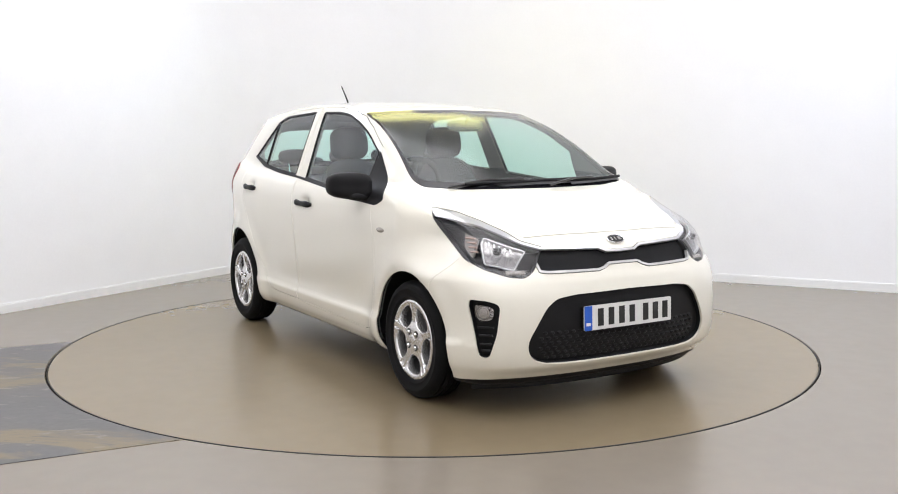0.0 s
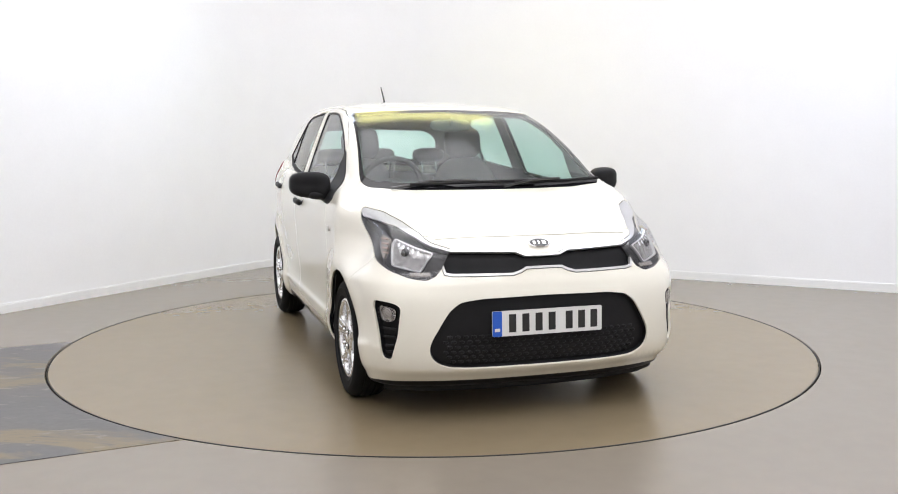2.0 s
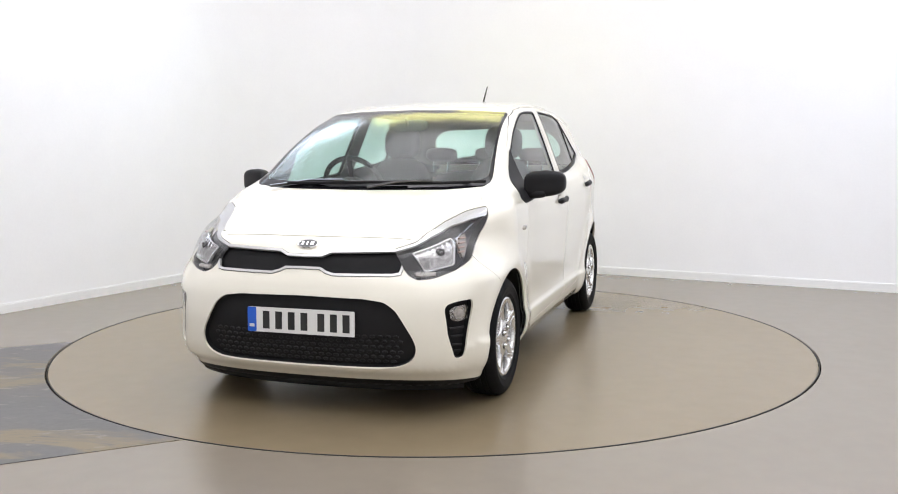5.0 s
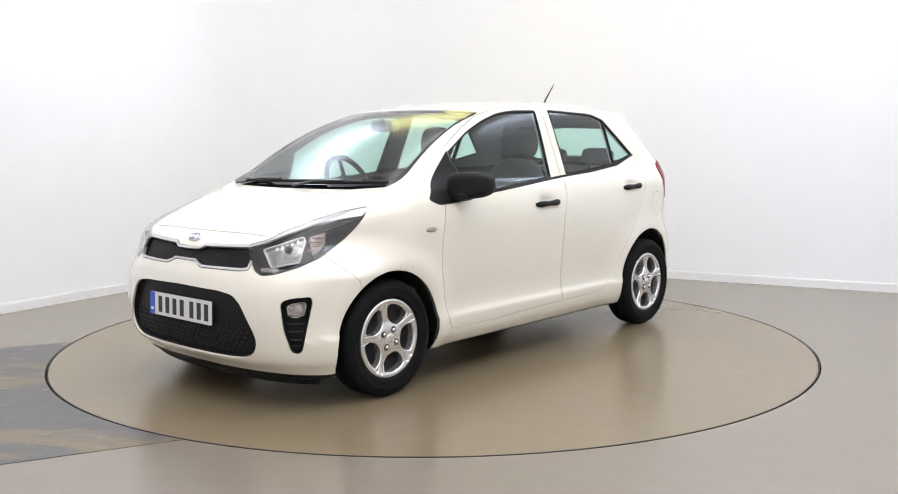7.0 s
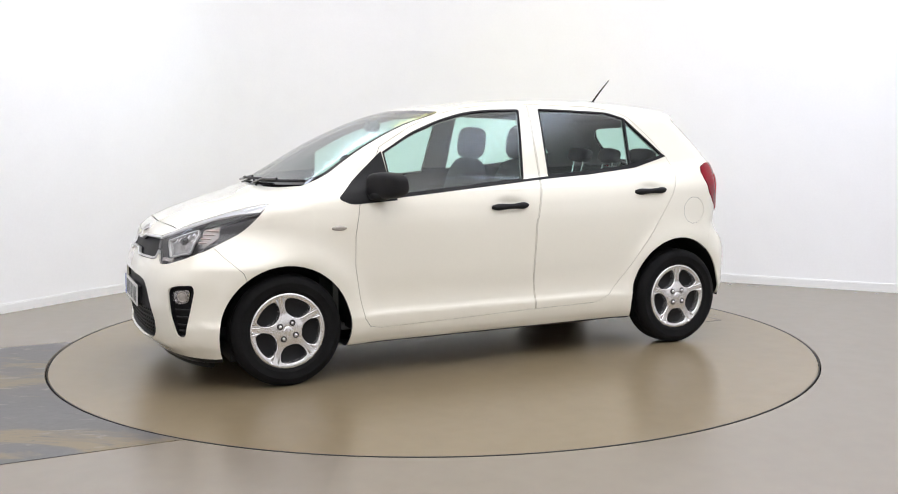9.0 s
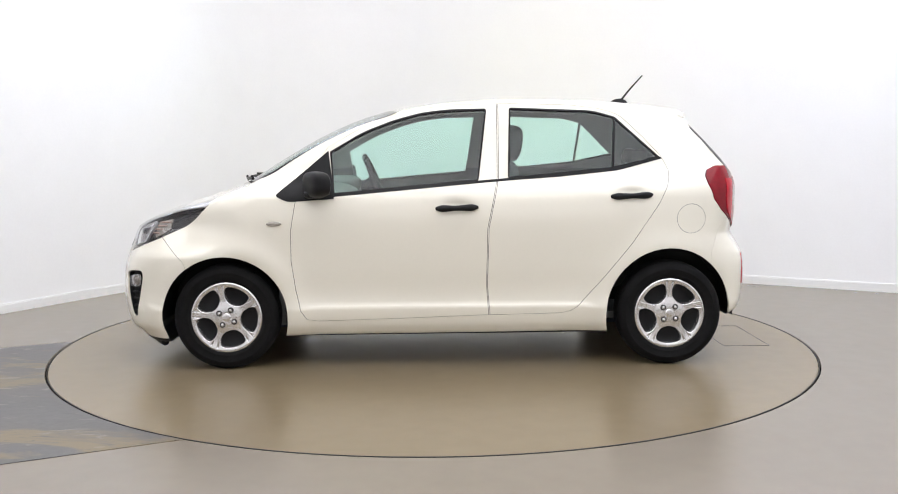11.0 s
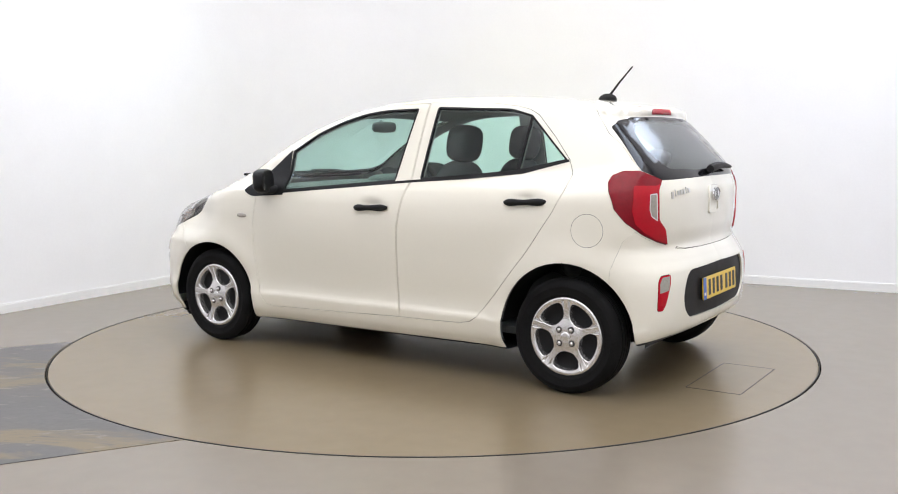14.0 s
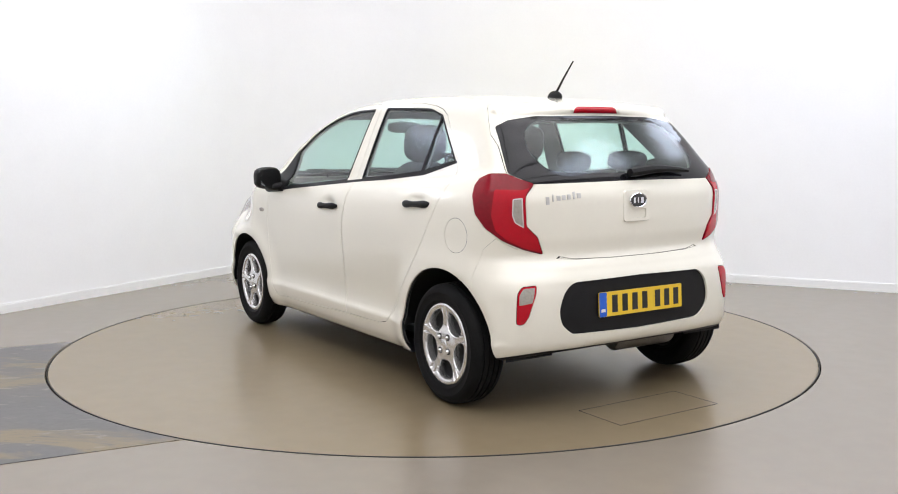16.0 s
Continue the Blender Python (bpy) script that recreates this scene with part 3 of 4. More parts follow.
# side glass with rubber round it
WIN_F = rounded([(0.637, 1.167), (0.462, 1.270), (0.303, 1.332), (0.145, 1.375), (0.001, 1.392), (-0.212, 1.396), (-0.160, 1.012), (0.615, 0.944)], [0, 0.05, 0.05, 0.05, 0.05, 0.012, 0.012, 0.01])
WIN_R = rounded([(-0.341, 1.401), (-0.796, 1.383), (-0.918, 1.349), (-0.894, 1.074), (-0.596, 1.044), (-0.323, 1.025)], [0.012, 0.04, 0.01, 0.01, 0.05, 0.012])
WIN_Q = [(-0.918, 1.349), (-1.152, 1.129), (-0.894, 1.074)]
for poly, value in ((WIN_F, F_WIN), (WIN_R, R_WIN), (WIN_Q, Q_WIN)):
    mark(skin, zone, grow(poly, 0.003), "side", TRIM)
    mark(skin, zone, grow(poly, -0.006), "side", value)
mark(skin, zone, [(0.67, 0.926), (0.615, 0.944), (-0.160, 1.010), (-0.323, 1.023), (-0.596, 1.042), (-0.924, 1.077), (-1.160, 1.132), (-1.166, 1.122), (-0.924, 1.060),
                  (-0.596, 1.028), (-0.323, 1.010), (-0.160, 0.997), (0.615, 0.931), (0.67, 0.918)], "side", TRIM)
mark(skin, zone, rounded([(0.926, 0.937), (0.648, 1.173), (0.610, 0.920), (0.86, 0.905)], [0.02, 0, 0, 0.03]), "side", SAIL)
# front and rear glass with their black borders
mark(skin, zone, rounded([(-0.1, 0.982), (0.442, 0.986), (0.621, 1.000), (0.645, 1.019), (0.594, 1.20), (0.538, 1.383), (0.333, 1.396), (-0.1, 1.403)], [0, 0, 0.01, 0.02, 0.05, 0.02, 0.05, 0], 3), "front", FRIT, test=lambda c: -0.1 < c.x < 1.3)
mark(skin, zone, rounded([(-0.1, 1.018), (0.446, 1.020), (0.588, 1.029), (0.620, 1.048), (0.583, 1.20), (0.529, 1.371), (-0.1, 1.391)], [0, 0.02, 0.01, 0.03, 0.05, 0.02, 0], 3), "front", SCREEN, only=(FRIT,))
mark(skin, zone, rounded([(-0.1, 1.344), (0.366, 1.336), (0.508, 1.317), (0.573, 1.289), (0.634, 1.080), (0.541, 1.034), (0.191, 1.038), (-0.1, 1.040)], 0.012, 3), "rear", BACK_FRIT, facing=0.02, test=lambda c: c.x < -1.2)
mark(skin, zone, rounded([(-0.1, 1.328), (0.379, 1.316), (0.478, 1.251), (0.498, 1.161), (0.447, 1.086), (0.175, 1.075), (-0.1, 1.075)], 0.05, 4), "rear", BACK, only=(BACK_FRIT,), facing=0.02)
# lamps
HEAD_POLY = rounded([(-0.404, 0.919), (-0.52, 0.900), (-0.649, 0.864), (-0.776, 0.820), (-0.850, 0.785), (-0.946, 0.757), (-0.932, 0.690), (-0.912, 0.646), (-0.880, 0.628), (-0.817, 0.635),
                     (-0.714, 0.665), (-0.613, 0.705), (-0.511, 0.777), (-0.460, 0.825), (-0.422, 0.872)], 0.012, 3)
zone_cut(HEAD_POLY, "nose_quarter", HEAD, 0.0012)
TAIL_POLY = rounded([(0.470, 0.985), (0.476, 1.028), (0.498, 1.059), (0.547, 1.080), (0.620, 1.080), (0.663, 1.062), (0.738, 1.035), (0.706, 0.985), (0.705, 0.957), (0.710, 0.852), (0.756, 0.803),
                     (0.777, 0.727), (0.700, 0.750), (0.616, 0.788), (0.535, 0.844), (0.486, 0.905)], 0.008, 3)
zone_cut(TAIL_POLY, "tail_quarter", TAIL_OUT, 0.003)
mark(skin, zone, rounded([(0.575, 1.012), (0.70, 1.010), (0.720, 1.020), (0.706, 0.985), (0.705, 0.957), (0.710, 0.852), (0.754, 0.800), (0.770, 0.735), (0.700, 0.757), (0.625, 0.795), (0.580, 0.835), (0.562, 0.90)], 0.008, 3), "tail_quarter", TAIL_IN, only=(TAIL_OUT,))
CLEAR_POLY = rounded([(0.652, 0.972), (0.694, 0.976), (0.700, 0.845), (0.662, 0.868), (0.650, 0.90)], 0.006, 3)
mark(skin, zone, CLEAR_POLY, "tail_quarter", TAIL_FRAME, only=(TAIL_IN,))
mark(skin, zone, grow(CLEAR_POLY, -0.005), "tail_quarter", TAIL_CLEAR, only=(TAIL_FRAME,))
FOG_POLY = rounded([(-0.793, 0.520), (-0.735, 0.536), (-0.652, 0.540), (-0.645, 0.510), (-0.678, 0.373), (-0.697, 0.284), (-0.742, 0.282), (-0.778, 0.391)], [0.03, 0.02, 0.028, 0.02, 0.02, 0.03, 0.03, 0.02], 4)
zone_cut(FOG_POLY, "nose_quarter", FOG, 0.0)
mark(skin, zone, rounded([(-0.765, 0.502), (-0.725, 0.514), (-0.676, 0.516), (-0.670, 0.498), (-0.680, 0.456), (-0.706, 0.446), (-0.742, 0.448), (-0.760, 0.462)], 0.016, 3), "nose_quarter", FOG_GLASS, only=(FOG,))
REFL = rounded([(0.684, 0.565), (0.702, 0.592), (0.760, 0.596), (0.757, 0.552), (0.728, 0.460), (0.708, 0.430), (0.680, 0.431)], 0.010, 3)
zone_cut(REFL, "tail_quarter", REFLECT, 0.003)
mark(skin, zone, grow(rounded([(0.688, 0.560), (0.705, 0.588), (0.757, 0.592), (0.754, 0.552), (0.748, 0.520), (0.687, 0.510)], 0.008, 3), -0.003), "tail_quarter", REV, only=(REFLECT,))
# grilles and the black rear insert
UP = [(-0.1, 0.716), (0.085, 0.720), (0.124, 0.737), (0.418, 0.746), (0.45, 0.70), (0.440, 0.659), (0.411, 0.654), (0.149, 0.652), (0.112, 0.662), (0.085, 0.676), (-0.1, 0.678)]
zone_cut(grow(UP, 0.010), "front", CHROME_UP, 0.0025, only=(F_BUMPER, BODY, SEAM))
mark(skin, zone, UP, "front", GRILLE, only=(CHROME_UP,))
LOW = rounded([(-0.1, 0.556), (0.296, 0.549), (0.392, 0.536), (0.440, 0.501), (0.476, 0.444), (0.514, 0.376), (0.526, 0.336), (0.516, 0.295), (0.488, 0.266), (0.436, 0.246), (0.347, 0.240), (-0.1, 0.238)], 0.02, 3)
zone_cut(LOW, "front", INTAKE, 0.0)
zone_cut(rounded([(-0.1, 0.610), (0.394, 0.601), (0.442, 0.560), (0.470, 0.480), (0.456, 0.415), (0.394, 0.366), (-0.1, 0.356)], 0.03, 4), "rear", INSERT, 0.0)
mark(skin, zone, [(-0.370, 0.955), (-0.52, 0.936), (-0.649, 0.900), (-0.776, 0.856), (-0.850, 0.821), (-0.95, 0.795), (-0.947, 0.748), (-0.86, 0.773), (-0.776, 0.807), (-0.65, 0.848), (-0.53, 0.870), (-0.43, 0.880)], "nose_quarter", BROW, only=(HEAD,))
mark(skin, zone, [(-0.1, 1.357), (0.138, 1.355), (0.128, 1.374), (0.112, 1.381), (-0.1, 1.383)], "rear", BRAKE, facing=-0.2, test=lambda c: c.x < -1.2)
ring = [(-1.308 + math.cos(a), 0.801 + math.sin(a)) for a in np.linspace(0, 2 * math.pi, 41)[:-1]]
mark(skin, zone, [(-1.308 + (x + 1.308) * 0.0798, 0.801 + (z - 0.801) * 0.0798) for x, z in ring], "side", CAP_GAP)
mark(skin, zone, [(-1.308 + (x + 1.308) * 0.0778, 0.801 + (z - 0.801) * 0.0778) for x, z in ring], "side", CAP)
mark(skin, zone, [(-2.1, 0.0), (2.1, 0.0), (2.1, 0.180), (1.7, 0.174), (1.55, 0.166), (1.3, 0.175), (-1.2, 0.191), (-1.42, 0.232), (-1.5, 0.263), (-1.64, 0.298), (-2.1, 0.31)], "side", UNDER, facing=-2, only=(BODY, F_BUMPER, R_BUMPER, F_DOOR, R_DOOR, SEAM))
# reflectors inside the headlight
BOWL = rounded([(-0.885, 0.748), (-0.690, 0.812), (-0.676, 0.781), (-0.702, 0.690), (-0.845, 0.664)], 0.014, 3)
mark(skin, zone, BOWL, "nose_quarter", LAMP_FRAME, only=(HEAD,))
mark(skin, zone, grow(BOWL, -0.005), "nose_quarter", REFLECTOR, only=(LAMP_FRAME,))
mark(skin, zone, rounded([(-0.664, 0.806), (-0.587, 0.818), (-0.585, 0.763), (-0.643, 0.716)], 0.008, 3), "nose_quarter", COMB, only=(HEAD,))
skin.verts.index_update()
SKIN_V = np.array([v.co for v in skin.verts])
SKIN_N = slope(SKIN_V)
SKIN_F = [([v.index for v in f.verts], f[zone]) for f in skin.faces]
skin.free()


def panel(name, zones, mat, parent, side=1, both=False, off=0.0, rim=0.0, label="", flip=False, floor=False, keep=None, lid=True):
    """The faces of some zones as one part: left (side 1), right (-1) or both; off lifts it along the normal, rim turns its edge inwards."""
    verts, normals, faces = [], [], []
    for s in ((1, -1) if both else (side,)):
        index, edges = {}, {}
        for ids, z in SKIN_F:
            if z not in zones or (keep and not keep(SKIN_V[ids].mean(axis=0))):
                continue
            row = []
            for i in ids:
                if i not in index:
                    index[i] = len(verts)
                    p, n = SKIN_V[i] + SKIN_N[i] * off, SKIN_N[i]
                    if both and abs(SKIN_V[i][1]) < 1e-4:
                        p = np.array((p[0], 0.0, p[2]))
                    verts.append((p[0], p[1] * s, p[2]))
                    k = -1 if flip else 1
                    normals.append((n[0] * k, n[1] * s * k, n[2] * k))
                row.append(index[i])
            for a, b in zip(ids, ids[1:] + ids[:1]):
                edges[(a, b)] = 1
            if lid:
                faces.append(row if (s > 0) != flip else row[::-1])
        if rim:
            wall = {}
            for a, b in edges:
                if (b, a) in edges or (abs(SKIN_V[a][1]) < 1e-4 and abs(SKIN_V[b][1]) < 1e-4):
                    continue
                q = []
                for i in (b, a):
                    if i not in wall:
                        o, p = SKIN_V[i] + SKIN_N[i] * off, SKIN_V[i] + SKIN_N[i] * (off - rim)
                        wall[i] = (len(verts), len(verts) + 1)
                        verts.extend([(o[0], o[1] * s, o[2]), (p[0], p[1] * s, p[2])])
                        normals.extend([(0, 0, 0)] * 2)
                    q.append(wall[i])
                row = [q[0][0], q[1][0], q[1][1], q[0][1]]
                faces.append(row if s > 0 else row[::-1])
            if floor:
                low = {}
                for ids, z in SKIN_F:
                    if z in zones:
                        row = []
                        for i in ids:
                            if i not in low:
                                p = SKIN_V[i] + SKIN_N[i] * (off - rim)
                                low[i] = len(verts)
                                verts.append((p[0], p[1] * s, p[2]))
                                normals.append((SKIN_N[i][0], SKIN_N[i][1] * s, SKIN_N[i][2]))
                            row.append(low[i])
                        faces.append(row if s > 0 else row[::-1])
    me = bpy.data.meshes.new(name)
    me.from_pydata(verts, [], faces)
    me.materials.append(mat)
    me.polygons.foreach_set("use_smooth", [True] * len(faces))
    me.normals_split_custom_set_from_vertices(normals)
    ob = new(name, me)
    ob.parent = parent
    return tagged(ob, label=label)


def tray(name, zones, mat, parent, side=1, both=False, depth=0.03, label=""):
    """A recess: walls and bottom behind an opening, without the face over it."""
    return panel(name, zones, mat, parent, side, both, off=-0.0105, rim=depth - 0.0105, label=label, floor=True, lid=False)


def on_skin(view, u, v, out=0.0):
    """The point of the skin seen at (u, v) along a view, and its normal."""
    U, V, D = AZ[view]
    o, d = np.array(U * u + V * v), np.array(D)
    a, b = -0.3, 2.3
    for _ in range(4):
        s = np.linspace(b, a, 60)
        hit = max(int(np.argmax(hull(o + d * s[:, None]) < 0)), 1)
        a, b = s[hit], s[hit - 1]
    p = (o + d * a)[None]
    n = Vector(slope(p)[0])
    return Vector(p[0]) + n * out, n


def facing_pose(p, n, up=(0, 0, 1)):
    """A pose at p whose z axis points along n and whose y axis points up."""
    n = Vector(n).normalized()
    x = Vector(up).cross(n).normalized()
    m = Matrix((x, n.cross(x), n)).transposed().to_4x4()
    return Matrix.Translation(p) @ m


# painted panels
panel("body_shell", (BODY,), PAINT, car, both=True, rim=0.007)
panel("front_bumper", (F_BUMPER,), PAINT, car, both=True, rim=0.010)
panel("rear_bumper", (R_BUMPER,), PAINT, car, both=True, rim=0.010)
panel("bonnet", (BONNET,), PAINT, car, both=True, rim=0.012)
tailgate = panel("tailgate", (GATE,), PAINT, car, both=True, rim=0.015)
panel("underbody", (UNDER,), PLASTIC, car, both=True, label="black underbody")
panel("panel_gap", (SEAM,), GAP, car, both=True, off=-0.006, label="dark gaps between the panels")
panel("windscreen", (SCREEN,), GLASS, car, both=True, label="green-tinted windscreen").visible_shadow = False
panel("windscreen_border", (FRIT,), FRIT_INK, car, both=True, rim=0.01, label="black printed windscreen border")
bw = panel("rear_window", (BACK,), GLASS, tailgate, both=True, label="tinted rear window")
bw.visible_shadow = False
panel("rear_window_border", (BACK_FRIT,), FRIT_INK, tailgate, both=True, rim=0.01, label="black rear window border")
doors = {}
for s in (1, -1):
    doors[s, 1] = panel("front_door", (F_DOOR,), PAINT, car, s, rim=0.007)
    doors[s, -1] = panel("rear_door", (R_DOOR,), PAINT, car, s, rim=0.007)
    for k, z, nm in ((1, F_WIN, "window"), (-1, R_WIN, "window"), (-1, Q_WIN, "quarter_window")):
        panel(nm, (z,), GLASS, doors[s, k], s, off=-0.003, label="green-tinted side glass").visible_shadow = False
    panel("window_seal", (TRIM,), PLASTIC, car, s, off=0.0015, rim=0.016, label="black rubber window seals")
    panel("mirror_sail", (SAIL,), PLASTIC, car, s, off=0.003, rim=0.014, label="black plastic corner trim")

# inner trim: dark door cards below the glass, pale headlining above
CAB = (BODY, F_DOOR, R_DOOR, TRIM, SAIL, GATE, SEAM, TAIL_OUT, TAIL_IN, TAIL_CLEAR, TAIL_FRAME, CAP, CAP_GAP, BRAKE)
panel("door_trim", CAB, CARD, car, both=True, off=-0.024, flip=True, label="dark inner trim", keep=lambda c: -1.6 < c[0] < 1.0 and 0.22 < c[2] <= 1.05)
panel("headlining", CAB + (FRIT, BACK_FRIT), LINER, car, both=True, off=-0.024, flip=True, label="pale grey headlining", keep=lambda c: -1.6 < c[0] < 1.0 and c[2] > 1.05)

# ---- lamps, grilles and plates
for s in (1, -1):
    lamp = tray("headlight", (HEAD, BROW, REFLECTOR, COMB, LAMP_FRAME), SMOKE, car, s, depth=0.05, label="clear headlight with chrome reflector")
    panel("lens", (HEAD, BROW, REFLECTOR, COMB, LAMP_FRAME), CLEAR, lamp, s, off=0.001).visible_shadow = False
    panel("bright_strip", (BROW,), SATIN, lamp, s, off=-0.003, rim=0.008, label="bright strip along the lamp's upper edge")

    def flip(m):
        return Matrix.Diagonal((1, s, 1, 1)) @ m
    # faceted main reflector with its bulb, ribbed indicator beside it
    panel("reflector_frame", (LAMP_FRAME,), SATIN, lamp, s, off=-0.014, rim=0.014, label="pale silver reflector frame")
    panel("reflector", (REFLECTOR,), FACET, lamp, s, off=-0.026, rim=0.008, label="faceted chrome reflector")
    p, n = on_skin("nose_quarter", -0.760, 0.755, -0.020)
    bm = bmesh.new()
    spin(bm, [(0.0, 0.012), (0.007, 0.011), (0.010, 0.004), (0.017, 0.001), (0.020, -0.004), (0.0, -0.006)], 20, axis="Z", m=flip(facing_pose(p, n)))
    part("bulb", bm, SMOKE, lamp)
    for k in range(5):
        bm = bmesh.new()
        q, m = on_skin("nose_quarter", -0.822 + 0.026 * k, 0.752 + 0.009 * k, -0.024)
        box(bm, (-0.0045, -0.012, -0.004), (0.0045, 0.014, 0.003), flip(facing_pose(q, m)), bevel=0.002)
        part("facet", bm, CHROME, lamp)
    panel("indicator", (COMB,), PALE_LENS, lamp, s, off=-0.018, rim=0.012)
    for k in range(4):
        bm = bmesh.new()
        q, m = on_skin("nose_quarter", -0.618 - 0.010 * k, 0.797 - 0.018 * k, -0.015)
        box(bm, (-0.030 + 0.003 * k, -0.0035, -0.006), (0.030 - 0.003 * k, 0.0035, 0.004), flip(facing_pose(q, m)), bevel=0.002)
        part("rib", bm, AMBER, lamp)
    bm = bmesh.new()
    q, m = on_skin("nose_quarter", -0.845, 0.655, -0.010)
    box(bm, (-0.045, -0.010, -0.006), (0.045, 0.010, 0.004), flip(facing_pose(q, m)), bevel=0.004)
    part("side_light", bm, PALE_LENS, lamp)
    # wheel-side fog lamp in a black recess
    fog = tray("fog_recess", (FOG, FOG_GLASS), PLASTIC, car, s, depth=0.035, label="black fog lamp recess")
    fl = panel("fog_lamp", (FOG_GLASS,), FACET, fog, s, off=-0.016, rim=0.012, label="grey glass fog lamp")
    panel("fog_lens", (FOG_GLASS,), CLEAR, fl, s, off=-0.004, rim=0.004).visible_shadow = False
    q, m = on_skin("nose_quarter", -0.712, 0.482, -0.015)
    bm = bmesh.new()
    spin(bm, [(0.0, 0.007), (0.012, 0.006), (0.020, 0.001), (0.024, 0.003), (0.027, 0.0), (0.027, -0.004), (0.0, -0.004)], 24, axis="Z", m=flip(facing_pose(q, m)))
    part("bulb", bm, PALE_LENS, fl)
    for z, u0, u1 in ((0.415, -0.762, -0.680), (0.380, -0.756, -0.688), (0.345, -0.750, -0.696), (0.312, -0.744, -0.702)):
        bm = bmesh.new()
        tube(bm, [tuple(flip(Matrix.Identity(4)) @ on_skin("nose_quarter", u0 + (u1 - u0) * k / 5, z, -0.022)[0]) for k in range(6)], 0.006, 6)
        part("slat", bm, PLASTIC, fog)
    # rear lamps
    tl = panel("tail_light", (TAIL_OUT,), DEEP_RED, car, s, off=0.004, rim=0.02, label="red tail light with clear reversing window")
    panel("light_band", (TAIL_IN,), RED, tl, s, off=0.007, rim=0.01)
    panel("window_frame", (TAIL_FRAME,), SATIN, tl, s, off=0.007, rim=0.006, label="bright frame of the reversing window")
    panel("reversing_window", (TAIL_CLEAR,), PALE_LENS, tl, s, off=0.006, rim=0.006, label="clear ribbed window")
    rf = panel("rear_reflector", (REFLECT,), RED, car, s, off=0.003, rim=0.012, label="red bumper reflector")
    panel("reflector_window", (REV,), PALE_LENS if s > 0 else RED, rf, s, off=0.003, rim=0.006)
    panel("fuel_flap_joint" if s > 0 else "wing_patch", (CAP_GAP,), PAINT if s < 0 else GAP, car, s, off=0.0 if s < 0 else -0.003, label="round fuel flap joint" if s > 0 else "")
    panel("fuel_flap" if s > 0 else "rear_wing", (CAP,), PAINT, car, s)
    # side repeater
    bm = bmesh.new()
    q, m = on_skin("side", 0.931, 0.790, 0.001)
    bmesh.ops.create_uvsphere(bm, u_segments=20, v_segments=10, radius=1.0, matrix=flip(facing_pose(q, m) @ Matrix.Diagonal((0.040, 0.013, 0.007, 1))))
    rep = part("side_repeater", bm, PALE_LENS, car, "small clear side repeater")

panel("brake_light", (BRAKE,), RED, car, both=True, off=0.003, rim=0.01, label="red high brake light")
tray("upper_grille", (GRILLE,), PLASTIC, car, both=True, depth=0.022, label="slim black upper grille")
panel("grille_surround", (CHROME_UP,), SATIN, car, both=True, off=0.004, rim=0.014, label="chrome grille surround")
intake = tray("lower_grille", (INTAKE,), PLASTIC, car, both=True, depth=0.030, label="wide black lower grille")
bm = bmesh.new()
for r in range(6):
    z = 0.262 + 0.0235 * r
    half = 0.47 if r else 0.43
    n = int(half / 0.035)
    for k in range(-n, n + 1):
        y = 0.035 * (k + 0.5 * (r % 2))
        if abs(y) > half:
            continue
        p, m = on_skin("front", abs(y), z, -0.029)
        p.y = math.copysign(p.y, y)
        spin(bm, [(0.0, 0.004), (0.008, 0.004), (0.0145, 0.0), (0.0145, -0.006)], 6, axis="Z", m=Matrix.Translation(p) @ Matrix.Rotation(radians(90), 4, "Y") @ Matrix.Diagonal((0.62, 1.0, 1, 1)))
part("mesh_insert", bm, PLASTIC, intake, "black honeycomb mesh", smooth=False)
tray("rear_insert", (INSERT,), PLASTIC, car, both=True, depth=0.012, label="black textured bumper insert")


def number_plate(p, n, face, label):
    """A plate with a blue strip; the characters are plain bars."""
    m = facing_pose(p, n)
    bm = bmesh.new()
    slab(bm, rounded([(-0.26, -0.0555), (0.26, -0.0555), (0.26, 0.0555), (-0.26, 0.0555)], 0.008), 0.006, m)
    pl = part("number_plate", bm, face, car, label, smooth=False)
    bm = bmesh.new()
    slab(bm, rounded([(-0.2595, -0.055), (-0.216, -0.055), (-0.216, 0.055), (-0.2595, 0.055)], 0.006), 0.002, m @ Matrix.Translation((0, 0, 0.0012)))
    part("strip", bm, BLUE, pl, "blue strip", smooth=False)
    bm = bmesh.new()
    for x in (-0.238,):
        slab(bm, [(x - 0.012, -0.034), (x + 0.012, -0.034), (x + 0.012, -0.020), (x - 0.012, -0.020)], 0.001, m @ Matrix.Translation((0, 0, 0.002)))
    part("mark", bm, PLATE_W, pl, smooth=False)
    for x in (-0.167, -0.105, -0.043, 0.019, 0.101, 0.161, 0.221):
        bm = bmesh.new()
        slab(bm, [(x - 0.0165, -0.0395), (x + 0.0165, -0.0395), (x + 0.0165, 0.0395), (x - 0.0165, 0.0395)], 0.001, m @ Matrix.Translation((0, 0, 0.0013)))
        part("bar", bm, INK, pl, smooth=False)


